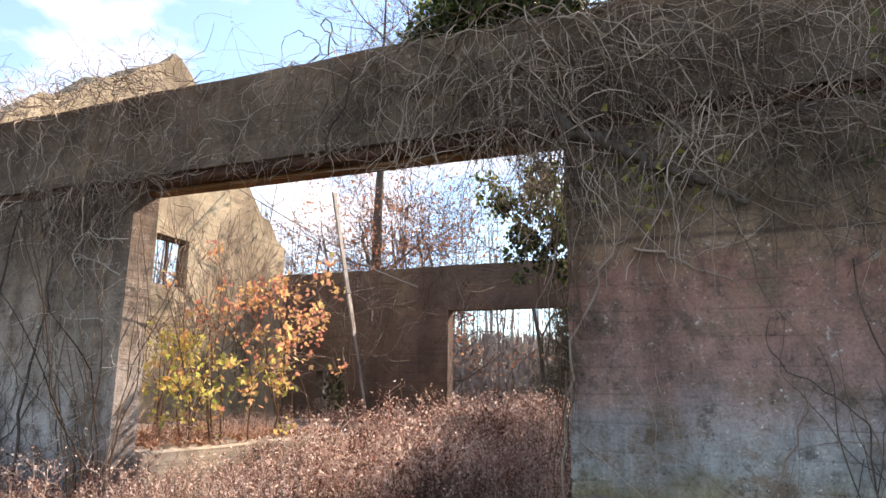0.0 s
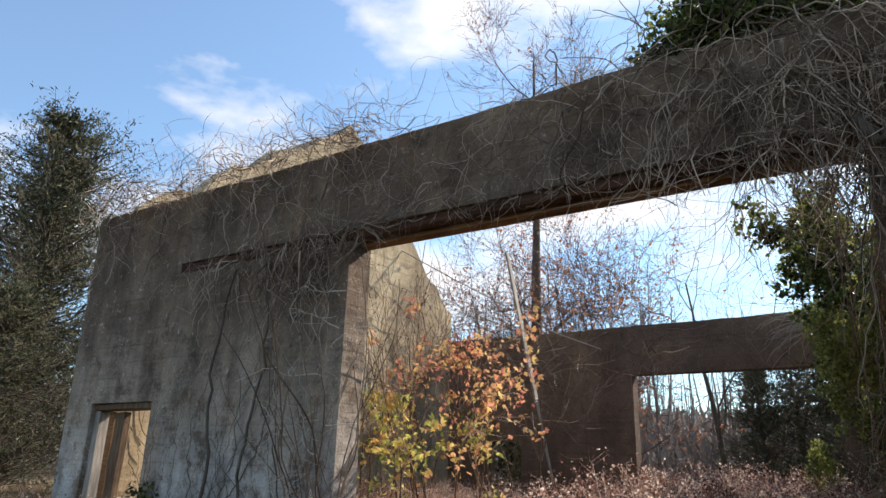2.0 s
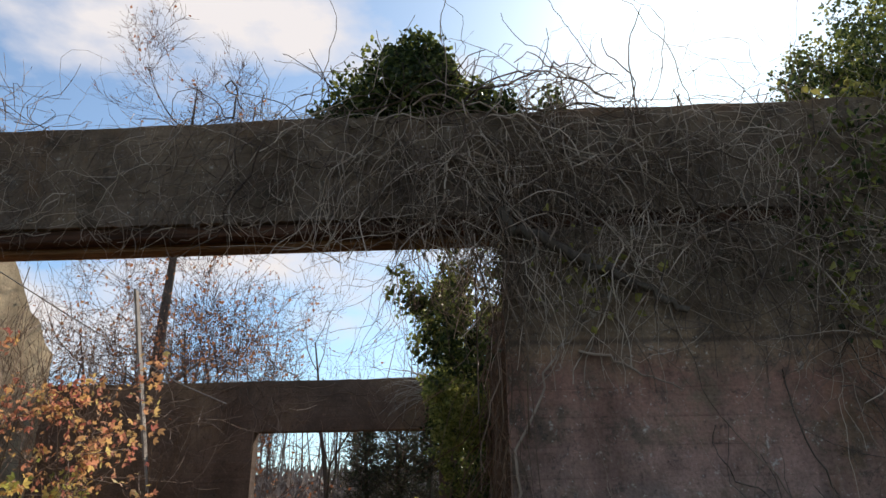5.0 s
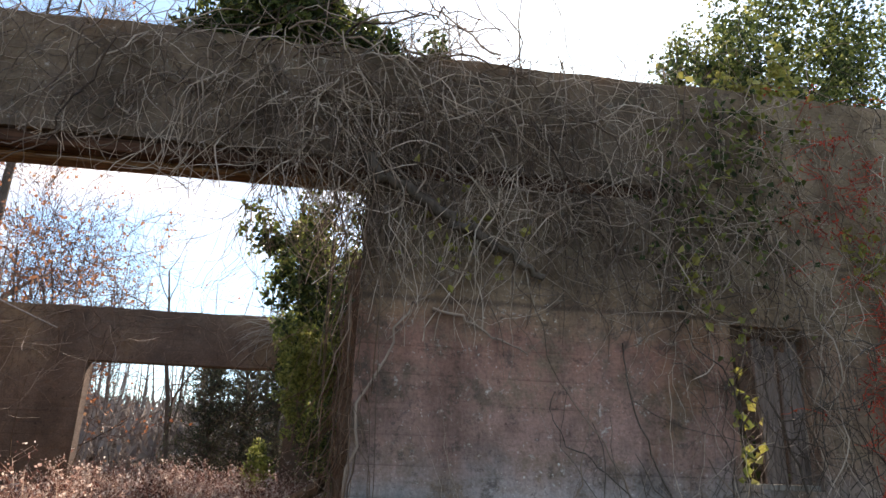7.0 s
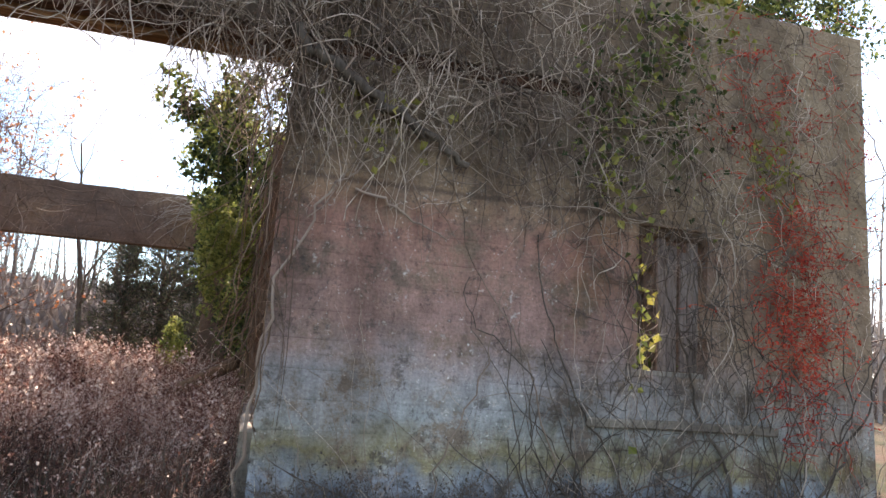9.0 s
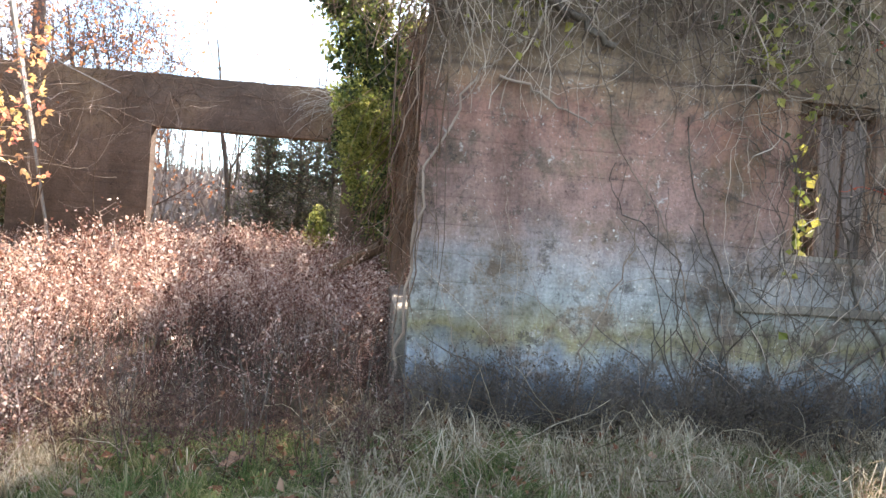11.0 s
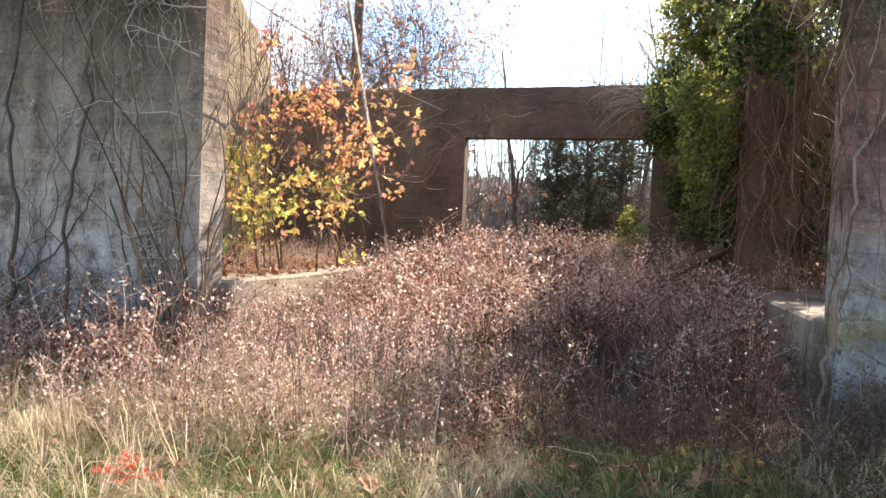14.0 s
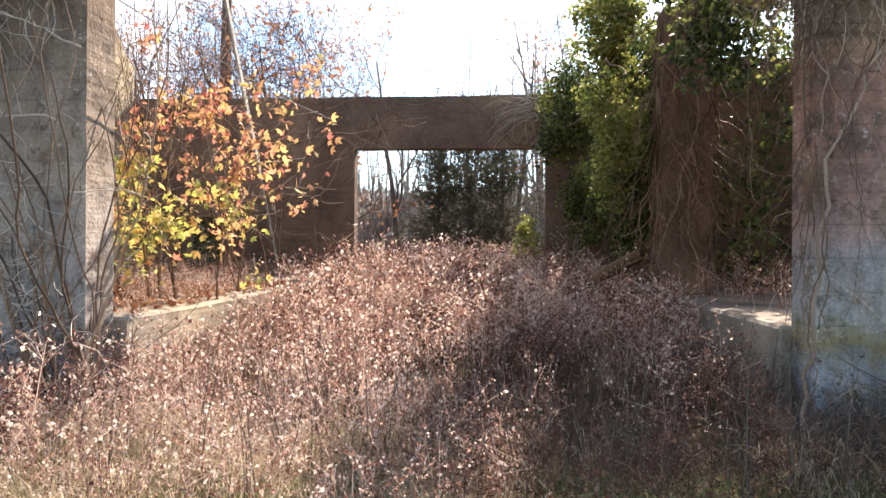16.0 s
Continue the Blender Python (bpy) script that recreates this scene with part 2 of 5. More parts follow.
M_GREYWOOD = wood("weathered_wood", (0.4, 0.36, 0.31), (0.17, 0.145, 0.12))
M_BOARDS = wood("grey_brown_boards", (0.33, 0.265, 0.235), (0.12, 0.092, 0.078))
M_BROWNWOOD = wood("brown_wood", (0.2, 0.13, 0.08), (0.07, 0.045, 0.03))
M_VINE = plant("dry_vine", [(0.1, (0.06, 0.041, 0.031)), (0.5, (0.225, 0.16, 0.12)), (0.85, (0.6, 0.48, 0.38))], 0.85, 0, 0.8)
M_PALE = plant("bleached_twig", [(0.1, (0.34, 0.29, 0.23)), (0.9, (0.58, 0.52, 0.44))], 0.8, 0, 0.8)
M_WEED = plant("dry_weed", [(0.1, (0.05, 0.024, 0.02)), (0.34, (0.2, 0.095, 0.075)), (0.55, (0.46, 0.29, 0.23)), (0.72, (0.82, 0.7, 0.61))], 0.8, 0.55, 1.5)
M_GRASS = plant("green_grass", [(0.1, (0.05, 0.085, 0.024)), (0.4, (0.12, 0.175, 0.05)), (0.62, (0.24, 0.26, 0.1)), (0.8, (0.4, 0.33, 0.18)), (0.95, (0.6, 0.5, 0.34))], 0.7, 0.5, 1.6)
M_STRAW = plant("straw_grass", [(0.1, (0.06, 0.048, 0.028)), (0.38, (0.36, 0.275, 0.175)), (0.8, (0.76, 0.66, 0.49))], 0.8, 0.6, 1.0)
# darker weed: brown stalks with the shade of the drive's right side coloured in
M_SHADEWEED = plant("shade_tinted_weed", [(0.1, (0.035, 0.02, 0.017)), (0.5, (0.11, 0.06, 0.045)), (0.9, (0.3, 0.19, 0.14))], 0.85, 0.4, 1.5)
M_BROWNVINE = plant("brown_vine", [(0.1, (0.05, 0.03, 0.02)), (0.5, (0.14, 0.088, 0.057)), (0.9, (0.32, 0.23, 0.165))], 0.85, 0, 0.8)
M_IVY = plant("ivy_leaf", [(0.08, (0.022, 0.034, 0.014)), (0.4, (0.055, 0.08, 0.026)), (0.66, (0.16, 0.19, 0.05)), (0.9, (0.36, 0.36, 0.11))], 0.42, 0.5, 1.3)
# ivy colour lightened to stand for sunlit leaves; the yellow-green shrub uses it too
M_SUNIVY = plant("sunlit_yellow_green_leaf", [(0.08, (0.06, 0.085, 0.025)), (0.45, (0.19, 0.22, 0.055)), (0.9, (0.42, 0.42, 0.13))], 0.42, 0.55, 1.3)
M_CEDAR = plant("cedar_needle", [(0.05, (0.025, 0.036, 0.022)), (0.45, (0.07, 0.085, 0.045)), (0.9, (0.25, 0.23, 0.13))], 0.7, 0.3, 0.5)
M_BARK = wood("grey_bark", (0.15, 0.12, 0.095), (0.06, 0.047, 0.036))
M_TWIG = plant("dark_twig", [(0.1, (0.08, 0.05, 0.042)), (0.6, (0.17, 0.105, 0.085)), (0.95, (0.28, 0.19, 0.155))], 0.85, 0, 0.2)
# twig colour for the distance, haze put in as a paler tone
M_HAZYWOODS = plant("hazy_far_wood", [(0.1, (0.16, 0.13, 0.115)), (0.6, (0.3, 0.255, 0.225)), (0.95, (0.46, 0.4, 0.355))], 0.85, 0.3, 0.2)
M_AUTUMN = plant("yellow_autumn_leaf", [(0.14, (0.13, 0.17, 0.05)), (0.36, (0.45, 0.46, 0.12)), (0.58, (0.66, 0.5, 0.16)), (0.8, (0.6, 0.3, 0.12))], 0.6, 0.5, 2.2)
M_FLAME = plant("orange_autumn_leaf", [(0.14, (0.62, 0.5, 0.18)), (0.4, (0.66, 0.4, 0.17)), (0.62, (0.6, 0.27, 0.17)), (0.85, (0.42, 0.13, 0.11))], 0.6, 0.5, 2.2)
M_RUST = plant("rust_leaf", [(0.1, (0.35, 0.12, 0.06)), (0.6, (0.5, 0.22, 0.1)), (0.95, (0.55, 0.34, 0.2))], 0.7, 0.35, 0.5)
M_YELLOW = plant("yellow_leaf", [(0.1, (0.17, 0.2, 0.045)), (0.6, (0.34, 0.31, 0.075)), (0.95, (0.44, 0.38, 0.13))], 0.6, 0.35, 1.0)
M_RED = plant("red_twig", [(0.1, (0.22, 0.025, 0.018)), (0.5, (0.52, 0.06, 0.035)), (0.9, (0.66, 0.13, 0.06))], 0.7, 0.1, 1.0)
M_REDLEAF = plant("red_oak_leaf", [(0.1, (0.3, 0.03, 0.02)), (0.6, (0.5, 0.06, 0.03)), (0.95, (0.55, 0.13, 0.06))], 0.55, 0.3, 1.5)
M_DEADLEAF = plant("dead_leaf", [(0.1, (0.14, 0.05, 0.03)), (0.5, (0.28, 0.12, 0.06)), (0.95, (0.45, 0.3, 0.2))], 0.75, 0.15, 1.5)


def soil():
    m, nd, lk, b = mat_base("soil_and_litter", 0.95, 0.1)
    tc = nd.new("ShaderNodeTexCoord")
    n1 = noise_node(nd, lk, tc.outputs["Object"], 0.5, 5, 0.6)
    n2 = noise_node(nd, lk, tc.outputs["Object"], 9, 6, 0.7)
    r = ramp_node(nd, [(0.35, (0.045, 0.05, 0.022)), (0.5, (0.085, 0.066, 0.04)), (0.65, (0.1, 0.065, 0.045))])
    lk.new(n1, r.inputs["Fac"])
    r2 = ramp_node(nd, [(0.3, (0.45, 0.42, 0.4)), (0.6, (1.2, 1.15, 1.1))])
    lk.new(n2, r2.inputs["Fac"])
    lk.new(mix_node(nd, lk, 0.9, r.outputs["Color"], r2.outputs["Color"], "MULTIPLY"), b.inputs["Base Color"])
    bump_node(nd, lk, n2, b, 0.8, 0.05)
    return m


M_SOIL = soil()

# ---- mesh helpers ----
rng = np.random.default_rng(7)


def mesh_object(name, verts, faces, material, parent=None, label=""):
    me = bpy.data.meshes.new(name)
    me.from_pydata([tuple(v) for v in verts], [], faces)
    me.materials.append(material)
    me.update()
    ob = new(name, me)
    if parent is not None:
        ob.parent = parent
    if label:
        ob["label"] = label
    return ob


def quick_object(name, verts, quads, material, parent=None, label="", smooth=False):
    """A mesh of four-cornered faces straight from arrays."""
    verts, quads = np.asarray(verts, np.float32), np.asarray(quads, np.int32)
    me = bpy.data.meshes.new(name)
    me.vertices.add(len(verts))
    me.vertices.foreach_set("co", verts.ravel())
    me.loops.add(quads.size)
    me.loops.foreach_set("vertex_index", quads.ravel())
    me.polygons.add(len(quads))
    me.polygons.foreach_set("loop_start", np.arange(0, quads.size, 4, dtype=np.int32))
    me.materials.append(material)
    me.update(calc_edges=True)
    me.polygons.foreach_set("use_smooth", np.full(len(quads), smooth, bool))
    ob = new(name, me)
    if parent is not None:
        ob.parent = parent
    if label:
        ob["label"] = label
    return ob


def part(name, bm, material, parent=None, label=""):
    me = bpy.data.meshes.new(name)
    bm.to_mesh(me)
    bm.free()
    me.materials.append(material)
    ob = new(name, me)
    if parent is not None:
        ob.parent = parent
    if label:
        ob["label"] = label
    return ob


def box_bm(x0, y0, z0, x1, y1, z1, bevel=0.01, rough=0.0, cuts=0):
    bm = bmesh.new()
    bmesh.ops.create_cube(bm, size=1)
    bmesh.ops.scale(bm, vec=(x1 - x0, y1 - y0, z1 - z0), verts=bm.verts)
    bmesh.ops.translate(bm, vec=((x0 + x1) / 2, (y0 + y1) / 2, (z0 + z1) / 2), verts=bm.verts)
    if bevel:
        bmesh.ops.bevel(bm, geom=list(bm.edges), offset=bevel, segments=1, affect="EDGES")
    if cuts:
        bmesh.ops.subdivide_edges(bm, edges=[e for e in bm.edges if e.calc_length() > 0.15], cuts=cuts, use_grid_fill=True)
    if rough:
        for w in bm.verts:
            w.co += noise.noise_vector(w.co * 2.3) * rough
    return bm


def cut_list(lo, hi, step, extra):
    n = max(1, round((hi - lo) / step))
    pts = [lo + (hi - lo) * k / n for k in range(n + 1)]
    pts = [p for p in pts if all(abs(p - e) > 0.08 for e in extra)] + [e for e in extra if lo <= e <= hi]
    return sorted(set(round(p, 4) for p in pts))


def wall_mesh(name, along, lo, hi, a, b, z0, top, holes, material, chip=0.03, step=0.35):
    """One solid wall with through openings. along: 'x' or 'y'; it runs lo..hi and is a..b thick; top(u) is its upper edge; holes: (u0, u1, z0, z1)."""
    us = cut_list(lo, hi, step, [lo, hi] + [h for q in holes for h in q[:2]])
    zmin_top = min(top(u) for u in us)
    zs = cut_list(z0, zmin_top - 0.02, step, [z0] + [h for q in holes for h in q[2:] if h < zmin_top])
    top_row = len(zs)
    nz = top_row + 1
    verts, idx = [], {}

    def vert(i, k, side):
        key = (i, k, side)
        if key not in idx:
            u = us[i]
            z = zs[k] if k < top_row else top(u) + chip * noise.noise((u * 2.1, side * 0.7, 3.3)) + 0.5 * chip * noise.noise((u * 7.0, side, 1.3))
            w = (b if side else a) + 0.006 * noise.noise((u * 1.7, z * 1.7, side * 9.0))
            idx[key] = len(verts)
            verts.append((u, w, z) if along == "x" else (w, u, z))
        return idx[key]

    def solid(i, k):
        if not (0 <= i < len(us) - 1 and 0 <= k < nz - 1):
            return False
        u = (us[i] + us[i + 1]) / 2
        z = (zs[k] + zs[k + 1]) / 2 if k + 1 < top_row else zs[top_row - 1] + 0.01
        return not any(q[0] < u < q[1] and q[2] < z < q[3] for q in holes)

    faces = []
    for i in range(len(us) - 1):
        for k in range(nz - 1):
            if not solid(i, k):
                continue
            faces.append([vert(i, k, 0), vert(i + 1, k, 0), vert(i + 1, k + 1, 0), vert(i, k + 1, 0)])
            faces.append([vert(i, k, 1), vert(i, k + 1, 1), vert(i + 1, k + 1, 1), vert(i + 1, k, 1)])
            for (di, dk, e0, e1) in ((-1, 0, (0, 0), (0, 1)), (1, 0, (1, 1), (1, 0)), (0, -1, (1, 0), (0, 0)), (0, 1, (0, 1), (1, 1))):
                if not solid(i + di, k + dk):
                    p, q = (i + e0[0], k + e0[1]), (i + e1[0], k + e1[1])
                    faces.append([vert(*p, 0), vert(*q, 0), vert(*q, 1), vert(*p, 1)])
    ob = quick_object(name, verts, faces, material)
    bm = bmesh.new()
    bm.from_mesh(ob.data)
    bmesh.ops.recalc_face_normals(bm, faces=bm.faces)
    bm.to_mesh(ob.data)
    bm.free()
    return ob


def tubes(lines, sides=4):
    """Tapered tubes along polylines: lines is a list of (points n x 3, radii n). Returns vertices and four-cornered faces."""
    vs, fs, base = [], [], 0
    ang = np.arange(sides) * 2 * np.pi / sides
    for pts, rad in lines:
        pts = np.asarray(pts, float)
        n = len(pts)
        tan = np.gradient(pts, axis=0)
        tan /= np.linalg.norm(tan, axis=1, keepdims=True) + 1e-9
        ref = np.where(np.abs(tan[:, 2:3]) > 0.8, np.array([[1.0, 0, 0]]), np.array([[0, 0, 1.0]]))
        s = np.cross(tan, ref)
        s /= np.linalg.norm(s, axis=1, keepdims=True) + 1e-9
        u = np.cross(s, tan)
        ring = pts[:, None, :] + np.asarray(rad)[:, None, None] * (np.cos(ang)[None, :, None] * s[:, None, :] + np.sin(ang)[None, :, None] * u[:, None, :])
        vs.append(ring.reshape(-1, 3))
        i, k = np.meshgrid(np.arange(n - 1), np.arange(sides), indexing="ij")
        k2 = (k + 1) % sides
        fs.append(np.stack([base + i * sides + k, base + i * sides + k2, base + (i + 1) * sides + k2, base + (i + 1) * sides + k], -1).reshape(-1, 4))
        base += n * sides
    return np.concatenate(vs), np.concatenate(fs)


def leaf_quads(pos, size, droop=0.3, aspect=0.7, up=None):
    """Folded leaves, two faces each, turned at random: positions n x 3 and sizes n."""
    n = len(pos)
    d = rng.normal(size=(n, 3))
    d[:, 2] -= droop
    d /= np.linalg.norm(d, axis=1, keepdims=True)
    r = rng.normal(size=(n, 3)) if up is None else np.asarray(up) + 0.5 * rng.normal(size=(n, 3))
    s = np.cross(d, r)
    s /= np.linalg.norm(s, axis=1, keepdims=True) + 1e-9
    nn = np.cross(s, d)
    L, W = size[:, None] * d, size[:, None] * aspect * 0.5 * s
    lift = size[:, None] * 0.18 * nn
    v = np.stack([pos, pos + 0.45 * L + W + lift, pos + L, pos + 0.45 * L - W + lift], 1)
    mid = pos + 0.5 * L
    v = np.concatenate([v, mid[:, None, :]], 1).reshape(-1, 3)
    o = np.arange(n)[:, None] * 5
    # two folded halves: base, side, tip, midrib
    q = np.concatenate([o + np.array([[0, 1, 2, 4]]), o + np.array([[0, 4, 2, 3]])], 1).reshape(-1, 4)
    return v, q


def palmate_leaves(pos, size, spread=0.75):
    """Lobed leaves, three folded lobes fanned out from one stalk."""
    n = len(pos)
    d = rng.normal(size=(n, 3)) * np.array([1, 1, 0.6]) - np.array([0, 0, 0.35])
    d /= np.linalg.norm(d, axis=1, keepdims=True)
    s = np.cross(d, rng.normal(size=(n, 3)))
    s /= np.linalg.norm(s, axis=1, keepdims=True) + 1e-9
    nn = np.cross(s, d)
    vs = []
    for turn, k in ((0.0, 1.0), (spread, 0.85), (-spread, 0.85)):
        f = math.cos(turn) * d + math.sin(turn) * s
        g = math.cos(turn) * s - math.sin(turn) * d
        L, W = size[:, None] * k * f, size[:, None] * 0.2 * g
        vs.append(np.stack([pos, pos + 0.55 * L + W, pos + L + 0.1 * size[:, None] * nn, pos + 0.55 * L - W], 1))
    v = np.stack(vs, 1)
    v[:, 1:, 0] = v[:, :1, 0]
    v = v.reshape(n, 12, 3)
    keep = np.array([0, 1, 2, 3, 5, 6, 7, 9, 10, 11])
    o = np.arange(n)[:, None] * 10
    q = np.concatenate([o + np.array([[0, 1, 2, 3]]), o + np.array([[0, 4, 5, 6]]), o + np.array([[0, 7, 8, 9]])], 1).reshape(-1, 4)
    return v[:, keep].reshape(-1, 3), q


def merge(*sets):
    vs, qs, base = [], [], 0
    for v, q in sets:
        vs.append(np.asarray(v))
        qs.append(np.asarray(q) + base)
        base += len(v)
    return np.concatenate(vs), np.concatenate(qs)


def wander(start, step, n, heading, jitter=0.25, pull=(0, 0, 0), normal=None):
    """A crooked line: n steps from start, its heading drifting at random and pulled one way."""
    p, h = np.array(start, float), np.array(heading, float)
    out = [p.copy()]
    for _ in range(n):
        h = h + jitter * rng.normal(size=3) + np.array(pull)
        h /= np.linalg.norm(h) + 1e-9
        p = p + step * h
        out.append(p.copy())
    return np.array(out)


# ---- ground ----


def ground_z(x, y):
    """Height of the ground: level outside, rising a little through the drive to the far side."""
    x, y = np.asarray(x, float), np.asarray(y, float)
    rise = 0.38 * np.clip((y - 0.5) / 9.0, 0, 1)
    return rise + 0.035 * np.sin(x * 1.3 + 0.6) * np.cos(y * 1.1) + 0.02 * np.sin(x * 3.1 + y * 2.3)


def build_ground():
    def axis(lo, hi):
        near = np.arange(lo, hi + 0.01, 0.4)
        out = np.array([3, 8, 20, 50, 120, 300, 700, 1500.0])
        return np.concatenate([lo - out[::-1], near, hi + out])
    xs, ys = axis(-12, 16), axis(-10, 24)
    gx, gy = np.meshgrid(xs, ys, indexing="ij")
    v = np.stack([gx, gy, ground_z(gx, gy)], -1).reshape(-1, 3)
    n, m = len(xs), len(ys)
    i, k = np.meshgrid(np.arange(n - 1), np.arange(m - 1), indexing="ij")
    q = np.stack([i * m + k, (i + 1) * m + k, (i + 1) * m + k + 1, i * m + k + 1], -1).reshape(-1, 4)
    return tagged(quick_object("ground", v, q, M_SOIL, smooth=True), "brown soil with leaf litter and sparse grass", "ground", kind="structure")


build_ground()

# ---- the roofless building ----
X0, X1, DEPTH, THICK, TOP = -5.2, 10.36, 9.57, 0.36, 4.87
OPEN_L, OPEN_R = 0.0, 4.95
DOOR = (-4.58, -3.22, -0.3, 2.04)
WIN = (7.95, 8.62, 1.42, 2.69)
SLOT = (-3.0, 7.4, 3.72, 3.86)

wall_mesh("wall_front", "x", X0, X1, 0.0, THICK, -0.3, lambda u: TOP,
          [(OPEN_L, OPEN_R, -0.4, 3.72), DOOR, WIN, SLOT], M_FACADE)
tagged(bpy.data.objects["wall_front"], "stained concrete front wall with faded paint bands and vines", "wall", kind="structure")


def gable(u):
    return max(4.5, 8.72 - abs(u - 5.2) * (8.72 - 4.9) / (5.2 if u < 5.2 else 4.6))


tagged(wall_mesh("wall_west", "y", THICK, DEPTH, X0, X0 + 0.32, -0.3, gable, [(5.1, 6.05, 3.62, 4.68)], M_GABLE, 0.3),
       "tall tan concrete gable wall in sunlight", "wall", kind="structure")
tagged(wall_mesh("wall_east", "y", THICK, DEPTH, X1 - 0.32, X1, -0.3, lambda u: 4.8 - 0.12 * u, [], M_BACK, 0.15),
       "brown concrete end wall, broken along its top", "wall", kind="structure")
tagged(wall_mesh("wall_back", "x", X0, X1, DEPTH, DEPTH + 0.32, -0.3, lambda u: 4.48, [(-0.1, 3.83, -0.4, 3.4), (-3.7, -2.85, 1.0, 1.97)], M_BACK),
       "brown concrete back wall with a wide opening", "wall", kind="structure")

# invented cross wall: darkens the gap behind the column and shades the dock
tagged(wall_mesh("wall_added_for_shade", "x", 5.6, X1 - 0.323, 6.3, 6.55, 0.6, lambda u: 4.3, [], M_BACK, 0.12), "brown concrete cross wall added to shade the dock", "wall", kind="structure")


def build_lintel():
    lintel = tagged(new("timber_lintel"), "dark rotting timber lintel let into the concrete", "lintel")
    lintel.location = (2.2, 0.2, 3.72)
    for name, (y0, y1, z0, z1), mat in (("beam", (0.045, 0.19, 0.03, 0.135), M_TIMBER), ("board", (0.2, 0.335, 0.012, 0.12), M_PLANK)):
        part(name, box_bm(-5.18, y0 - 0.2, z0, 5.18, y1 - 0.2, z1, 0.008, 0.012, 12), mat, lintel)
    part("soffit_board", box_bm(-2.19, -0.02, -0.03, 2.73, 0.14, 0.008, 0.006, 0.008, 8), M_PLANK, lintel, "split orange-brown board under the beam")
    return lintel


build_lintel()


def build_dock(name, x0, x1, label, mat=None):
    dock = tagged(new(name), label, "loading dock", kind="structure")
    part("dock_slab", box_bm(x0, THICK + 0.003, -0.3, x1, DEPTH - 0.003, 0.8, 0.025, 0.015, 6), mat or M_DOCK, dock)
    return dock


build_dock("dock_west", X0 + 0.325, 0.1, "raised concrete loading dock with a worn edge")
build_dock("dock_east", 4.86, X1 - 0.325, "raised grey concrete loading dock in shade")


def build_column(x, y, h):
    col = tagged(new("concrete_column"), "square brown concrete column standing on the dock", "column")
    col.location = (x, y, 0.785)
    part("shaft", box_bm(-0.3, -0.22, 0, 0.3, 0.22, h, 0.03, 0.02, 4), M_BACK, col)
    return col


build_column(5.16, 4.1, 3.5)
build_column(5.22, 7.2, 3.5)

# ---- plants: generators ----


def ellipsoid_points(n, centre, radii, shell=0.5, lump=0.35):
    """Points in an uneven, lumpy blob, more of them near its skin."""
    d = rng.normal(size=(n, 3))
    d /= np.linalg.norm(d, axis=1, keepdims=True)
    bump = 1 + lump * np.sin(d[:, 0] * 5 + centre[0]) * np.cos(d[:, 1] * 4 + centre[1] * 2) + 0.5 * lump * np.sin(d[:, 2] * 9 + d[:, 0] * 7)
    r = (shell + (1 - shell) * rng.random(n)) ** 0.6 * bump
    return np.array(centre) + d * r[:, None] * np.array(radii)


def sprays(centre, radii, n, r, w):
    """Small leafy clumps spread through a larger shape, so that its outline stays uneven."""
    pts = ellipsoid_points(n, centre, radii, 0.2, 0.2)
    return [(tuple(p), (r * rng.uniform(0.7, 1.4), r * rng.uniform(0.7, 1.4), r * rng.uniform(0.8, 1.9)), w / n) for p in pts]


def leaf_cloud(name, blobs, per, size, material, label, category, droop=0.4, kind="stuff", parent=None):
    pts = np.concatenate([ellipsoid_points(int(per * w), c, r) for c, r, w in blobs])
    v, q = leaf_quads(pts, size * (0.6 + 0.8 * rng.random(len(pts))), droop, 0.8)
    ob = quick_object(name, v, q, material, parent)
    return tagged(ob, label, category, kind=kind) if parent is None else ob


def grow(lines, tips, start, heading, length, radius, depth, up=0.05, kids=4, spread=0.9, jitter=0.16, first=1.0):
    n = 7 if depth > 1 else 5
    pts = wander(start, length / n, n, heading, jitter, (0, 0, up))
    rad = np.linspace(radius, radius * (0.22 if depth < 4 else 0.07), n + 1)
    lines.append((pts, rad, depth))
    if depth == 0:
        tips.append(pts)
        return
    for _ in range(kids):
        k = rng.integers(2, n + 1)
        h = pts[k] - pts[k - 1]
        h = h / np.linalg.norm(h) + spread * rng.normal(size=3) * np.array([1, 1, 0.7])
        grow(lines, tips, pts[k], h / np.linalg.norm(h), first * length * rng.uniform(0.4, 0.65), rad[k] * 0.55, depth - 1, up, kids, spread, 0.17)


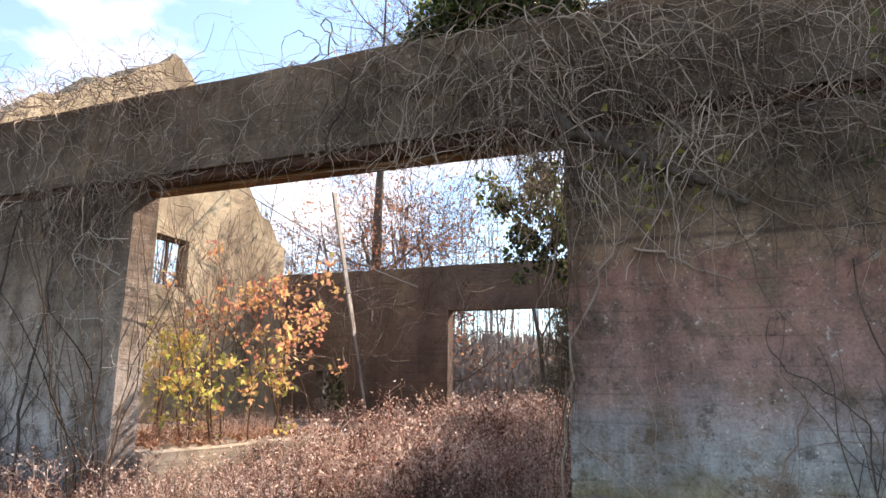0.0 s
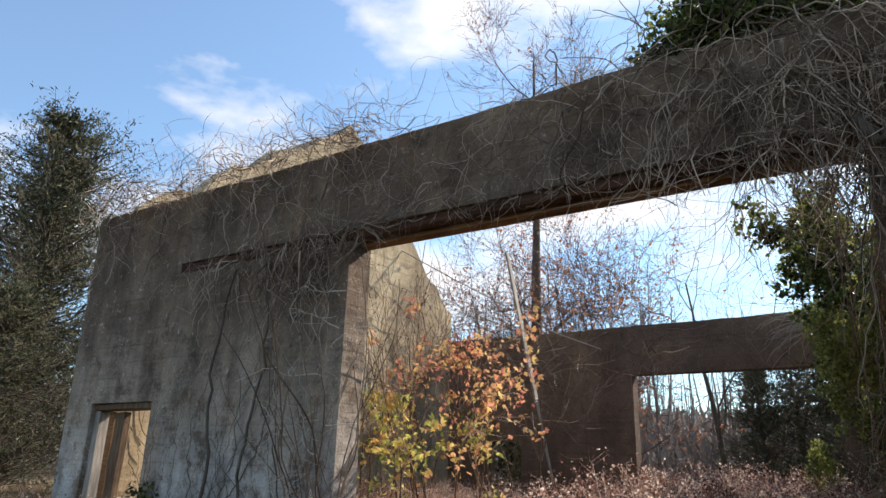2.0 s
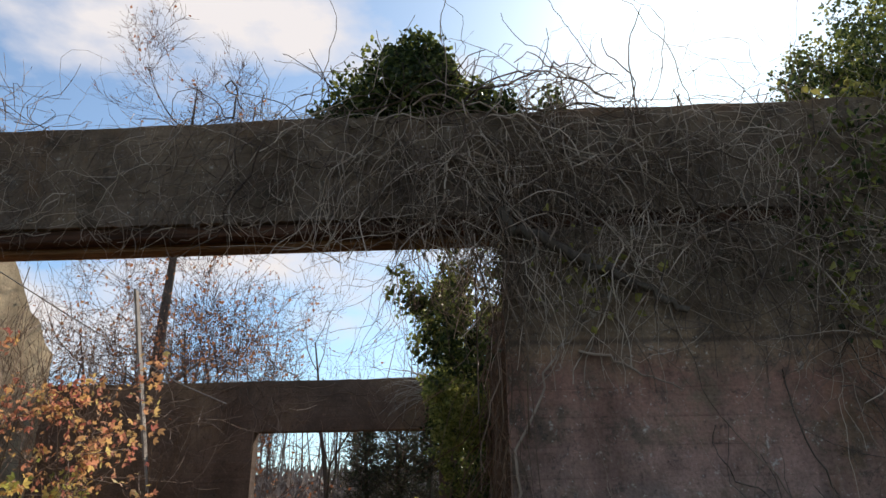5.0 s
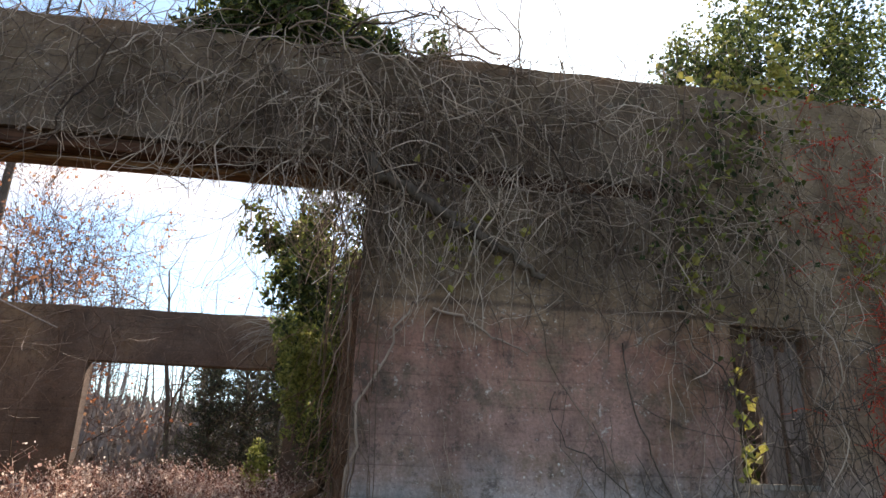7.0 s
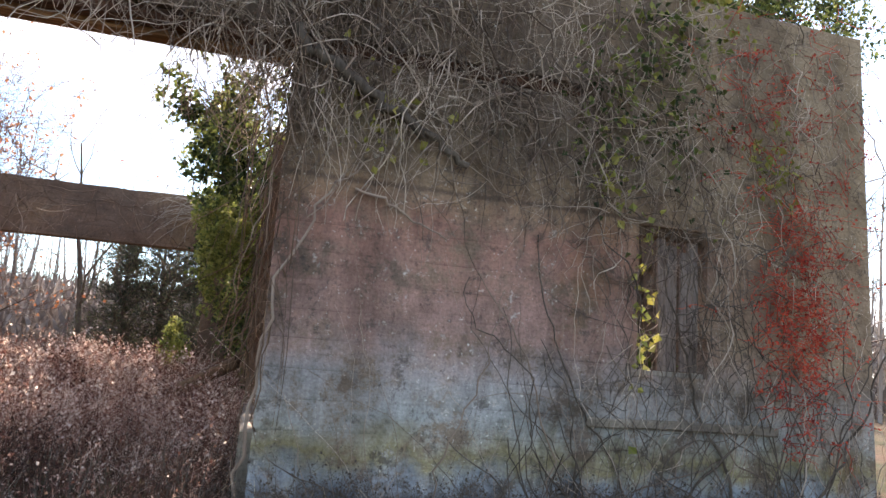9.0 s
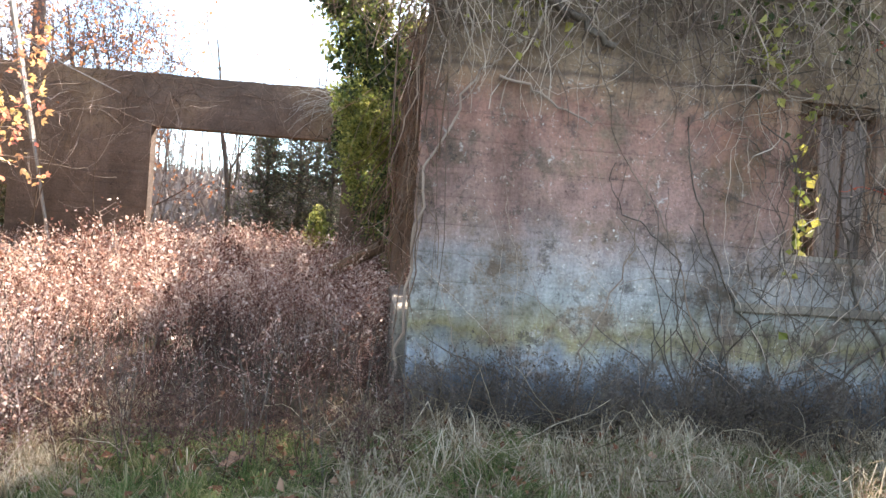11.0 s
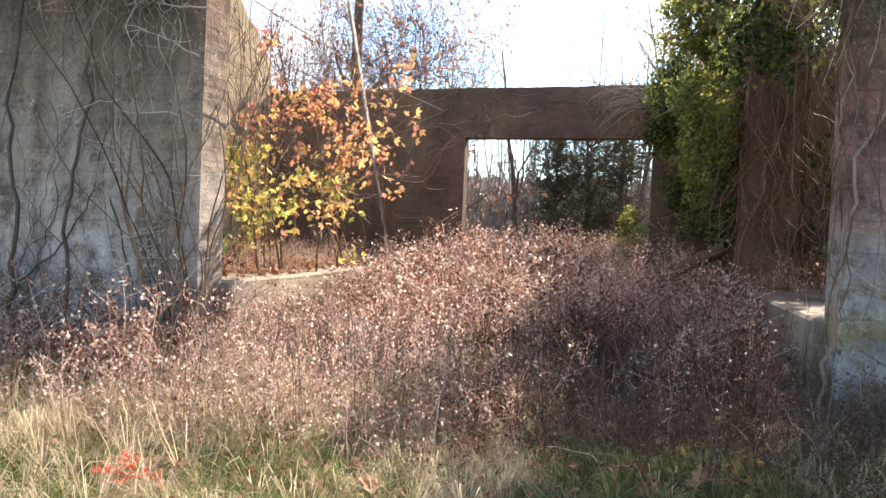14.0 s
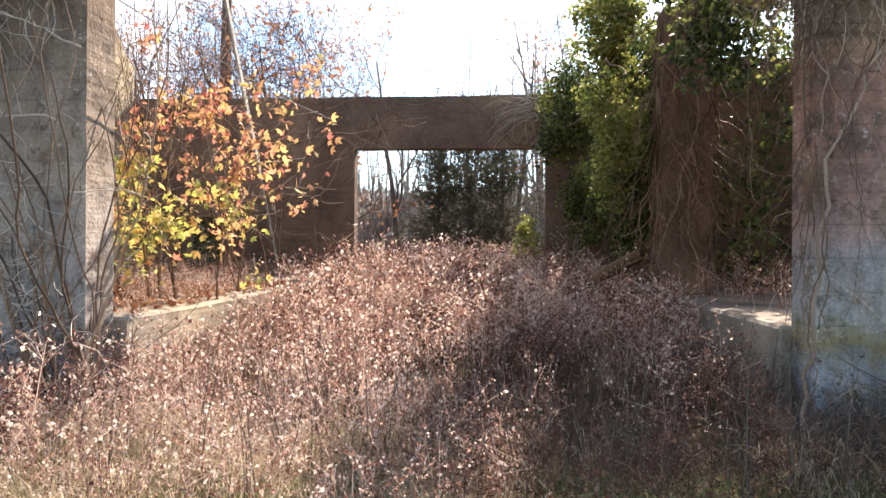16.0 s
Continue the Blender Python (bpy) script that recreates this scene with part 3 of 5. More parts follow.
def tree(name, x, y, height, radius, label, depth=3, kids=5, leaf=None, leaf_n=0, leaf_size=0.1, lean=(0, 0, 1), spread=0.8, group="", sides=6, first=1.0, sway=0.07):
    base = np.array([x, y, float(ground_z(x, y)) - 0.05])
    lines, tips = [], []
    grow(lines, tips, (0, 0, 0), lean, height, radius, depth, 0.04, kids, spread, sway, first)
    root = tagged(new(name), label, "tree", group)
    root.location = base
    v, q = tubes([(p, r) for p, r, d in lines if d == depth], 8)
    quick_object("trunk", v, q, M_BARK, root, smooth=True)
    for p, r, d in lines:
        if d == depth - 1:
            v, q = tubes([(p, r)], 5)
            quick_object("limb", v, q, M_BARK, root, smooth=True)
    v, q = tubes([(p, np.maximum(r, 0.005)) for p, r, d in lines if d < depth - 1], 3)
    tagged(quick_object("twig_crown", v, q, M_TWIG, root), kind="stuff")
    if leaf is not None:
        ends = np.concatenate(tips)
        pick = ends[rng.integers(0, len(ends), leaf_n)] + rng.normal(size=(leaf_n, 3)) * leaf_size * 0.9
        v, q = leaf_quads(pick, leaf_size * (0.6 + 0.8 * rng.random(leaf_n)), 0.5, 0.7)
        quick_object("crown", v, q, leaf, root)
    return root


def cedar(x, y, height, width, label, n=2600, group="dark cedars", cone=0.6):
    root = tagged(new("cedar_tree"), label, "tree", group)
    root.location = (x, y, float(ground_z(x, y)) - 0.05)
    v, q = tubes([(wander((0, 0, 0), height / 8, 8, (0, 0, 1), 0.02), np.linspace(0.02 * height, 0.01, 9))], 7)
    quick_object("trunk", v, q, M_BARK, root, smooth=True)
    lines, pos = [], []
    for _ in range(int(n / 40)):
        z = height * (0.05 + 0.93 * rng.random() ** 0.9)
        a = rng.uniform(0, 2 * np.pi)
        lump = 1 + 0.35 * math.sin(3 * a + 1.7 * z) * math.sin(1.9 * z + x)
        reach = width * (1 - z / height) ** cone * lump * rng.uniform(0.35, 1.25) + 0.12
        p = wander((0, 0, z), reach / 6, 6, (math.cos(a), math.sin(a), rng.uniform(0.1, 0.6)), 0.16, (0, 0, 0.03))
        lines.append((p, np.linspace(0.012 + 0.002 * height, 0.004, 7)))
        for _ in range(4):
            k = rng.integers(2, 6)
            b = wander(p[k], reach * 0.09, 4, (p[k] - p[k - 1]) / (reach / 6) + 0.8 * rng.normal(size=3), 0.2)
            lines.append((b, np.linspace(0.008, 0.003, 5)))
            pos.append(b[rng.integers(1, 5, 6)] + rng.normal(size=(6, 3)) * reach * 0.035)
        t = rng.uniform(0.3, 1.0, 16) * 6
        i = np.clip(t.astype(int), 0, 5)
        pos.append(p[i] + (p[i + 1] - p[i]) * (t - i)[:, None] + rng.normal(size=(16, 3)) * reach * 0.05)
    v, q = tubes(lines, 3)
    tagged(quick_object("branch_work", v, q, M_BARK, root), kind="stuff")
    pts = np.concatenate(pos)
    v, q = leaf_quads(pts, 0.034 * height ** 0.62 * (0.5 + 0.9 * rng.random(len(pts))), -0.3, 0.26)
    quick_object("crown", v, q, M_CEDAR, root)
    return root


# ---- vines on the front wall ----


def wall_vine(x, z, length, heading, jitter=0.3, off=0.06, pull=(0, 0, -0.1)):
    n = max(5, int(length / 0.11))
    p = wander((x, -off, z), length / n, n, heading, jitter, pull)
    p[:, 1] = -np.abs(0.015 + off * (0.3 + np.abs(np.sin(np.arange(n + 1) * 0.5 + x * 9))) + 0.02 * rng.normal(size=n + 1))
    return p


def vine_object(name, lines, material, label, category="vine", sides=3):
    v, q = tubes(lines, sides)
    return tagged(quick_object(name, v, q, material, smooth=True), label, category, kind="stuff")


def taper(p, r):
    return np.linspace(r, r * 0.45, len(p))


def hanging(n, x0, x1, z0, z1, lmin, lmax, rmin=0.004, rmax=0.0095, jitter=0.3, off=0.09, down=-1.0, pull=-0.1, peak=None):
    out = []
    for _ in range(n):
        x = rng.uniform(x0, x1) if peak is None else np.clip(rng.normal(peak[0], peak[1]), x0, x1)
        h, pl = (rng.normal() * 0.55, 0, down + 0.5 * rng.normal()), pull
        if down < 0 and rng.random() < 0.42:
            h, pl = (rng.normal(), 0, 0.7 * rng.normal()), 0.3 * pull
        p = wall_vine(x, rng.uniform(z0, z1), rng.uniform(lmin, lmax), h, jitter * rng.uniform(0.6, 1.7), off * rng.uniform(0.3, 1.6), (0, 0, pl))
        p[:, 2] = np.maximum(p[:, 2], 0.02)
        if down < 0.5:
            low = np.where((p[:, 0] > 0.02) & (p[:, 0] < 4.5), rng.uniform(3.3, 3.75), np.where((p[:, 0] > 4.5) & (p[:, 0] < 7.4), rng.uniform(2.0, 3.0), 0))
            bad = np.nonzero(p[:, 2] < low)[0]
            if len(bad):
                p = p[:max(bad[0], 0)]
            if len(p) < 4:
                continue
        out.append((p, taper(p, 0.62 * rng.uniform(rmin, rmax) * (1.8 if rng.random() < 0.12 else 1))))
    return out


def loops(n, x0, x1, z, rise, r=0.0035):
    """Runners that arch up over the wall's top and hang in the air."""
    out = []
    for _ in range(n):
        x = rng.uniform(x0, x1)
        p = wander((x, rng.uniform(0, 0.3), z), 0.09, rng.integers(6, 14), (rng.normal() * 0.8, rng.normal() * 0.3, rng.uniform(0.2, 1) * rise), 0.22, (0, 0, -0.07))
        out.append((p, taper(p, r * rng.uniform(0.7, 1.5))))
    return out


vine_object("vine_tangle", hanging(500, 2.6, 8.6, 4.2, 4.95, 0.8, 2.6, 0.004, 0.0115, 0.22, peak=(5.1, 1.25)) + hanging(240, 3.6, 7.6, 3.4, 4.0, 0.7, 2.1, 0.004, 0.01, 0.22, peak=(5.7, 1.1))
            + hanging(90, 6.5, 8.6, 3.2, 4.6, 1.2, 3.0) + hanging(330, 7.0, 10.2, 2.4, 4.9, 0.7, 2.4, 0.0025, 0.006, 0.26), M_VINE, "dense tangle of dry grey vines hanging down the concrete")
vine_object("vine_tangle", hanging(190, -0.6, 3.6, 4.1, 4.9, 0.5, 1.5, jitter=0.38) + hanging(130, 0, 4.4, 3.75, 3.95, 0.3, 1.0, down=-0.2, jitter=0.4), M_VINE,
            "thin dry vines trailing over the concrete lintel")
vine_object("vine_tangle", hanging(330, -3.2, 0.25, 3.5, 3.95, 0.4, 1.8, peak=(-0.7, 0.9)) + hanging(170, -5.1, 0, 4.3, 4.9, 0.4, 1.4, jitter=0.35), M_VINE,
            "dry grey vines matted along the timber seam")
vine_object("vine_tangle", hanging(330, -5.2, 0.6, 4.85, 5.0, 0.5, 1.3, jitter=0.4, off=-0.25, down=0.15, pull=-0.02) + loops(80, -5.3, 2.2, 4.87, 0.45, 0.0024)
            + loops(70, 2.2, 9.0, 4.87, 0.5, 0.0022) + loops(50, 5.4, 8.6, 4.87, 1.0, 0.002), M_VINE, "tangle of dry runners along the top of the wall")
vine_object("climbing_vine", hanging(26, -3.0, -0.1, 0.0, 0.1, 2.0, 4.0, 0.005, 0.011, 0.13, 0.04, 1.0, 0.05), M_BARK, "dark woody vines climbing the grey concrete", sides=4)
vine_object("climbing_vine", hanging(34, 5.4, 8.0, 0.0, 0.1, 0.5, 2.4, 0.0025, 0.006, 0.17, 0.05, 1.0, 0.04) + hanging(80, 7.6, 10.3, 0.0, 0.1, 0.6, 3.2, 0.003, 0.008, 0.17, 0.05, 1.0, 0.04) + hanging(90, 7.2, 10.3, 1.5, 4.7, 0.8, 2.4, 0.003, 0.007, 0.25),
            M_VINE, "thin woody vines climbing the painted concrete")
vine_object("vine_tangle", hanging(90, 5.2, 8.2, 2.7, 3.7, 0.5, 1.6, 0.003, 0.009, 0.34, 0.08, -0.3, -0.03), M_VINE, "loose dry vines over the faded paint")
vine_object("climbing_vine", hanging(60, 7.7, 8.9, 1.0, 2.6, 0.6, 1.6, 0.004, 0.009, 0.2), M_BARK, "dark vines over the boarded window")


def jamb_bundle():
    out = []
    for _ in range(44):
        x = np.clip(rng.normal(4.93, 0.06), 4.82, 5.05)
        z = rng.uniform(1.6, 4.1)
        p = wander((x, rng.uniform(-0.12, 0.0), z), 0.12, int(rng.uniform(8, max(9, z / 0.12))), (rng.normal() * 0.15, rng.normal() * 0.04, -1), 0.34, (0, 0, -0.1))
        p[:, 0] = np.clip(x + 0.6 * (p[:, 0] - x), 4.72, 5.08)
        p[:, 2] = np.maximum(p[:, 2], 0.1)
        out.append((p, taper(p, rng.uniform(0.003, 0.008))))
    for _ in range(80):
        p = wander((rng.uniform(4.95, 5.7), rng.uniform(0.5, 2.6), rng.uniform(3.2, 4.6)), 0.14, int(rng.uniform(6, 18)), (rng.normal() * 0.4, rng.normal() * 0.3, -1), 0.36, (0, 0, -0.05))
        p[:, 2] = np.maximum(p[:, 2], 0.85)
        out.append((p, taper(p, rng.uniform(0.0025, 0.006))))
    for _ in range(90):
        x = np.clip(rng.normal(4.6, 0.25), 4.1, 5.1)
        p = wander((x, rng.uniform(-0.16, 0.32), rng.uniform(3.6, 4.1)), 0.1, int(rng.uniform(5, 13)), (rng.normal() * 0.3, rng.normal() * 0.1, -1), 0.34, (0, 0, -0.08))
        out.append((p, taper(p, rng.uniform(0.0025, 0.006))))
    for _ in range(60):
        p = wander((rng.uniform(3.9, 4.6), rng.uniform(-0.1, 0.3), rng.uniform(3.2, 3.8)), 0.1, rng.integers(6, 14), (rng.normal() * 0.6, rng.normal() * 0.2, -0.8), 0.3)
        out.append((p, taper(p, 0.003)))
    return out


vine_object("vine_curtain", jamb_bundle(), M_BROWNVINE, "curtain of brown vines hanging beside the wide opening")


def column_vines(cx, cy, n):
    out = []
    for _ in range(n):
        a = rng.uniform(0, 2 * np.pi)
        z = rng.uniform(1.5, 4.3)
        p = wander((cx + 0.3 * math.cos(a), cy + 0.3 * math.sin(a), z), 0.14, int(rng.uniform(6, max(7, (z - 0.9) / 0.14))), (rng.normal() * 0.2, rng.normal() * 0.2, -1), 0.2, (0, 0, -0.06))
        d = p[:, :2] - np.array([cx, cy])
        far = np.maximum(np.abs(d).max(1), 1e-3)
        p[:, :2] = np.array([cx, cy]) + d * np.maximum(1, 0.33 / far)[:, None]
        p[:, 2] = np.maximum(p[:, 2], 0.82)
        out.append((p, taper(p, rng.uniform(0.005, 0.012))))
    return out


vine_object("column_vines", column_vines(5.16, 4.1, 260) + column_vines(5.22, 7.2, 60), M_BROWNVINE, "dry vines wound round the concrete columns")


def left_jamb():
    out, pale = [], []
    for _ in range(26):
        p = wander((rng.uniform(-0.35, 0.22), rng.uniform(-0.3, -0.05), rng.uniform(0, 0.3)), 0.16, rng.integers(12, 24), (rng.normal() * 0.12, rng.normal() * 0.05, 1), 0.13, (0, 0, 0.08))
        out.append((p, taper(p, rng.uniform(0.005, 0.012))))
        for _ in range(3):
            k = rng.integers(3, len(p) - 1)
            s = wander(p[k], 0.09, rng.integers(4, 9), (rng.normal() - 0.3, -0.3 + 0.3 * rng.normal(), 0.5 * rng.normal()), 0.35)
            pale.append((s, taper(s, rng.uniform(0.002, 0.0045))))
    for z in (1.0, 1.4, 1.75, 2.2, 2.7, 3.1):
        b = wander((rng.uniform(-0.2, 0.1), -0.12, z), 0.075, 9, (-0.9, -0.25, 0.25 * rng.normal()), 0.24)
        pale.append((b, taper(b, 0.0095)))
        for k in (3, 4, 5, 6, 7, 8):
            f = wander(b[k], 0.055, rng.integers(3, 7), (0.5 * rng.normal() - 0.4, 0.3 * rng.normal(), 1.0 if k % 2 else -0.9), 0.3)
            pale.append((f, taper(f, 0.006)))
    return out, pale


_a, _b = left_jamb()
vine_object("climbing_vine", _a, M_BROWNVINE, "thick woody vines climbing the sunlit jamb", sides=5)
vine_object("dry_twigs", _b, M_PALE, "pale dry twigs sticking out from the jamb", "twigs")


def thick_vine(points, r, label):
    pts = []
    for a, b in zip(points[:-1], points[1:]):
        for k in range(6):
            t = k / 6
            pts.append([a[i] + (b[i] - a[i]) * t for i in range(3)])
    pts.append(points[-1])
    pts = np.array(pts) + (0.016 + 0.25 * r) * rng.normal(size=(len(pts), 3)) * np.array([1, 0.3, 1])
    v, q = tubes([(pts, np.linspace(r, r * 0.5, len(pts)))], 7)
    return tagged(quick_object("thick_vine", v, q, M_BARK if r > 0.015 else M_VINE, smooth=True), label, "vine", "old thick vines")


thick_vine([(4.95, -0.09, 3.75), (5.4, -0.12, 3.5), (5.75, -0.11, 3.28), (6.05, -0.09, 3.14), (6.35, -0.08, 2.95)], 0.055, "thick old vine stem running slantwise across the wall")
thick_vine([(4.85, -0.06, 0.1), (4.9, -0.09, 1.0), (5.0, -0.07, 1.9), (5.3, -0.05, 2.6), (5.6, -0.05, 2.9)], 0.014, "woody vine rising from the foot of the jamb")
thick_vine([(5.5, -0.05, 2.66), (5.9, -0.06, 2.5), (6.24, -0.05, 2.32)], 0.012, "short dead vine end lying on faded paint")
thick_vine([(-2.0, -0.06, 0.05), (-1.9, -0.06, 1.2), (-2.05, -0.07, 2.3), (-1.8, -0.07, 3.6)], 0.024, "dark woody vine climbing straight up grey concrete")
thick_vine([(-1.3, -0.06, 0.05), (-1.35, -0.06, 1.4), (-1.1, -0.07, 2.4), (-1.2, -0.07, 3.6)], 0.02, "dark woody vine climbing straight up grey concrete")
thick_vine([(7.1, -0.06, 0.0), (7.2, -0.06, 0.7), (6.98, -0.05, 1.5), (6.5, -0.05, 2.1)], 0.008, "crooked woody vine on blue and pink paint")
thick_vine([(6.25, -0.06, 0.0), (6.3, -0.06, 0.6), (6.6, -0.05, 1.3), (6.75, -0.05, 2.0)], 0.008, "crooked woody vine on blue and pink paint")

vine_object("climbing_vine", hanging(28, 7.5, 10.2, 0.0, 0.1, 1.2, 4.0, 0.007, 0.016, 0.16, 0.06, 1.0, 0.03) + hanging(45, 7.4, 9.2, 1.2, 3.0, 0.4, 1.4, 0.004, 0.01, 0.3, 0.1, 0.2, 0.0), M_BARK, "dark stems climbing round the boarded window", sides=4)
vine_object("climbing_vine", hanging(16, 6.6, 8.0, 0.0, 0.1, 0.7, 2.0, 0.008, 0.018, 0.16, 0.05, 1.0, 0.03) + hanging(60, 6.4, 9.6, 0.0, 0.1, 0.3, 0.9, 0.004, 0.009, 0.22, 0.07, 1.0, 0.0), M_BARK, "dark branching stems at the foot of the wall", sides=4)

# vines on the gable and the back wall
_l = []
for _ in range(90):
    _p = wander((X0 + 0.37, rng.uniform(0.8, 8.8), rng.uniform(0.8, 3.2)), 0.2, rng.integers(8, 18), (0, 0.4 * rng.normal(), 1), 0.24)
    _p[:, 0] = X0 + 0.34 + 0.05 * rng.random(len(_p))
    _p = _p[(_p[:, 2] < np.array([gable(float(u)) for u in _p[:, 1]]) - 0.05) & (_p[:, 1] > 0.45) & (_p[:, 1] < 9.4)]
    if len(_p) > 3:
        _l.append((_p, taper(_p, rng.uniform(0.005, 0.013))))
vine_object("climbing_vine", _l, M_BROWNVINE, "brown vines climbing the tan gable wall")
_l = []
for _ in range(150):
    _p = wander((rng.uniform(-4.6, 4.2), DEPTH - 0.04, rng.uniform(3.6, 4.55)), 0.13, rng.integers(5, 16), (rng.normal(), 0, rng.normal() - 0.4), 0.26, (0, 0, -0.05))
    _p[:, 1] = DEPTH - 0.02 - 0.06 * rng.random(len(_p))
    _l.append((_p, taper(_p, rng.uniform(0.003, 0.008))))
vine_object("vine_tangle", _l, M_BROWNVINE, "thin dry vines trailing down the back wall")
_l = []
for _ in range(60):
    _p = wander((rng.uniform(3.4, 4.4), DEPTH - 0.1, rng.uniform(3.9, 4.5)), 0.11, rng.integers(6, 13), (-1.0 + 0.4 * rng.normal(), -0.4, 0.5 * rng.normal()), 0.14, (0, 0, -0.1))
    _l.append((_p, taper(_p, rng.uniform(0.003, 0.006))))
vine_object("dry_twigs", _l, M_PALE, "pale dry twigs arching from the back lintel", "twigs")

# red creeper at the east end of the front wall
_l = []
for _ in range(420):
    c = (9.5 + 0.24 * rng.normal(), 2.1 + 0.55 * rng.normal()) if rng.random() < 0.75 else (9.4 + 0.45 * rng.normal(), 4.0 + 0.6 * rng.normal())
    p = wall_vine(min(c[0], 10.3), min(c[1], 4.9), rng.uniform(0.15, 0.45), (rng.normal(), 0, 0.4 * rng.normal()), 0.3, 0.08, (0, 0, -0.03))
    _l.append((p, taper(p, 0.0045)))
vine_object("red_creeper", _l, M_RED, "bright red creeper stems on the wall's end", "creeper")
_p = np.concatenate([p for p, r in _l])
_p = _p[rng.integers(0, len(_p), 2300)] + rng.normal(size=(2300, 3)) * 0.022 - np.array([0, 0.03, 0])
_v, _q = leaf_quads(_p, 0.016 + 0.024 * rng.random(2300))
tagged(quick_object("creeper_leaves", _v, _q, M_RED), "small red leaves of the creeper", "leaves", kind="stuff")


def wall_leaves(name, n, spots, size, material, label):
    pts = []
    for _ in range(n):
        x, z, sx, sz = spots[rng.integers(0, len(spots))]
        pts.append((x + sx * rng.normal(), -0.06 - 0.07 * rng.random(), min(z + sz * rng.normal(), 5.0)))
    v, q = leaf_quads(np.array(pts), size * (0.6 + 0.8 * rng.random(n)), 0.8, 0.85)
    return tagged(quick_object(name, v, q, material), label, "leaves", kind="stuff")


wall_leaves("yellow_leaves", 300, [(7.95, 2.1, 0.07, 0.45), (7.9, 4.3, 0.25, 0.4), (7.65, 3.1, 0.12, 0.2), (8.6, 4.7, 0.3, 0.2), (9.2, 3.4, 0.15, 0.2), (5.6, 3.2, 0.25, 0.2)], 0.075, M_YELLOW, "yellowing leaves on vines over the wall")
wall_leaves("green_leaves", 700, [(8.3, 3.7, 0.2, 0.4), (8.1, 4.4, 0.25, 0.3), (7.6, 3.6, 0.2, 0.4), (-3.0, 0.85, 0.12, 0.1)], 0.06, M_IVY, "dark green leaves on vines over the wall")
_y = ellipsoid_points(160, (8.75, 0.1, 5.15), (0.12, 0.1, 0.35))
_v, _q = leaf_quads(np.concatenate([_y, ellipsoid_points(160, (8.3, 0.1, 4.95), (0.35, 0.15, 0.1))]), np.full(320, 0.08), 0.5, 0.8)
tagged(quick_object("yellow_leaves", _v, _q, M_YELLOW), "yellow leaves on a shoot above the wall", "leaves", kind="stuff")

# ---- ivy ----
leaf_cloud("ivy_bush", sprays((4.2, 0.35, 5.2), (0.9, 0.4, 0.42), 46, 0.19, 1.7) + sprays((4.2, 0.35, 5.65), (0.5, 0.3, 0.34), 26, 0.14, 0.7)
           + sprays((3.6, 0.3, 5.0), (0.4, 0.3, 0.12), 8, 0.14, 0.25) + sprays((5.1, 0.3, 5.0), (0.5, 0.3, 0.16), 10, 0.15, 0.3),
           5200, 0.055, M_IVY, "dark green ivy bush growing on top of the wall", "ivy")
vine_object("bush_stems", [(p, taper(p, 0.008)) for p in (wander((4.4 + 0.7 * rng.normal(), 0.3, 4.85), 0.1, rng.integers(6, 12), (0.5 * rng.normal(), 0.2 * rng.normal(), 1), 0.25) for _ in range(120))],
            M_BARK, "brown stems inside the ivy bush", "stems")
leaf_cloud("ivy_curtain", sprays((4.5, 0.75, 3.2), (0.36, 0.3, 0.75), 120, 0.06, 0.4) + sprays((4.1, 0.7, 3.45), (0.25, 0.2, 0.25), 20, 0.05, 0.06),
           5200, 0.05, M_IVY, "sprays of ivy hanging inside the wide opening", "ivy")
# this ivy takes the lighter copy, with sunlight in its colour
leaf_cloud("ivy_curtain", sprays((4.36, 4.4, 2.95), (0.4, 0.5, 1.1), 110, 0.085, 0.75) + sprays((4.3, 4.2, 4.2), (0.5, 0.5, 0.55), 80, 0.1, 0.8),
           6500, 0.05, M_SUNIVY, "ivy trailing from the column, sunlight put into its yellow-green colour", "ivy")
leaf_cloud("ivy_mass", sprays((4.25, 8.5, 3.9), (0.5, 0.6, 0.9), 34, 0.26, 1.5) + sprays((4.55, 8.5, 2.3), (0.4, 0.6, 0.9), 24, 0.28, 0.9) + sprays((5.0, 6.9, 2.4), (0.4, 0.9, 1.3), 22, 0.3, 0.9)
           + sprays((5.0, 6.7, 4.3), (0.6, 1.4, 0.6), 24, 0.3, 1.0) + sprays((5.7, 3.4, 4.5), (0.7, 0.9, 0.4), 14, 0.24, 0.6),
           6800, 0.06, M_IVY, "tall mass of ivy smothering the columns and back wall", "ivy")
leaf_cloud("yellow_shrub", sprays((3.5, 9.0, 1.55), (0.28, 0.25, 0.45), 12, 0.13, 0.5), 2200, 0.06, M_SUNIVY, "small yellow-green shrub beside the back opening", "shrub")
# the last blob is a canopy added in the sun's path to shade the dock
leaf_cloud("ivy_mass", [((7.0, 5.5, 1.8), (1.3, 2.2, 1.4), 1.2), ((8.4, 3.2, 1.7), (1.2, 1.5, 1.2), 0.8), ((6.6, 7.6, 3.2), (1.4, 1.4, 1.8), 1.0), ((7.0, 5.8, 4.5), (1.9, 1.9, 0.8), 1.6)], 3000, 0.09, M_IVY, "dark undergrowth of ivy on the dock, with a canopy added to shade it", "ivy")
leaf_cloud("ivy_crown", [((9.7, 3.0, 6.6), (0.85, 1.0, 1.0), 1.0), ((11.2, 3.2, 7.4), (1.2, 1.3, 1.6), 1.5), ((12.8, 3.6, 7.2), (1.2, 1.3, 1.5), 1.0), ((10.2, 2.2, 5.4), (1.1, 1.0, 0.7), 0.8)],
           9000, 0.062, M_IVY, "leafy evergreen crowns rising behind the wall's end", "ivy")
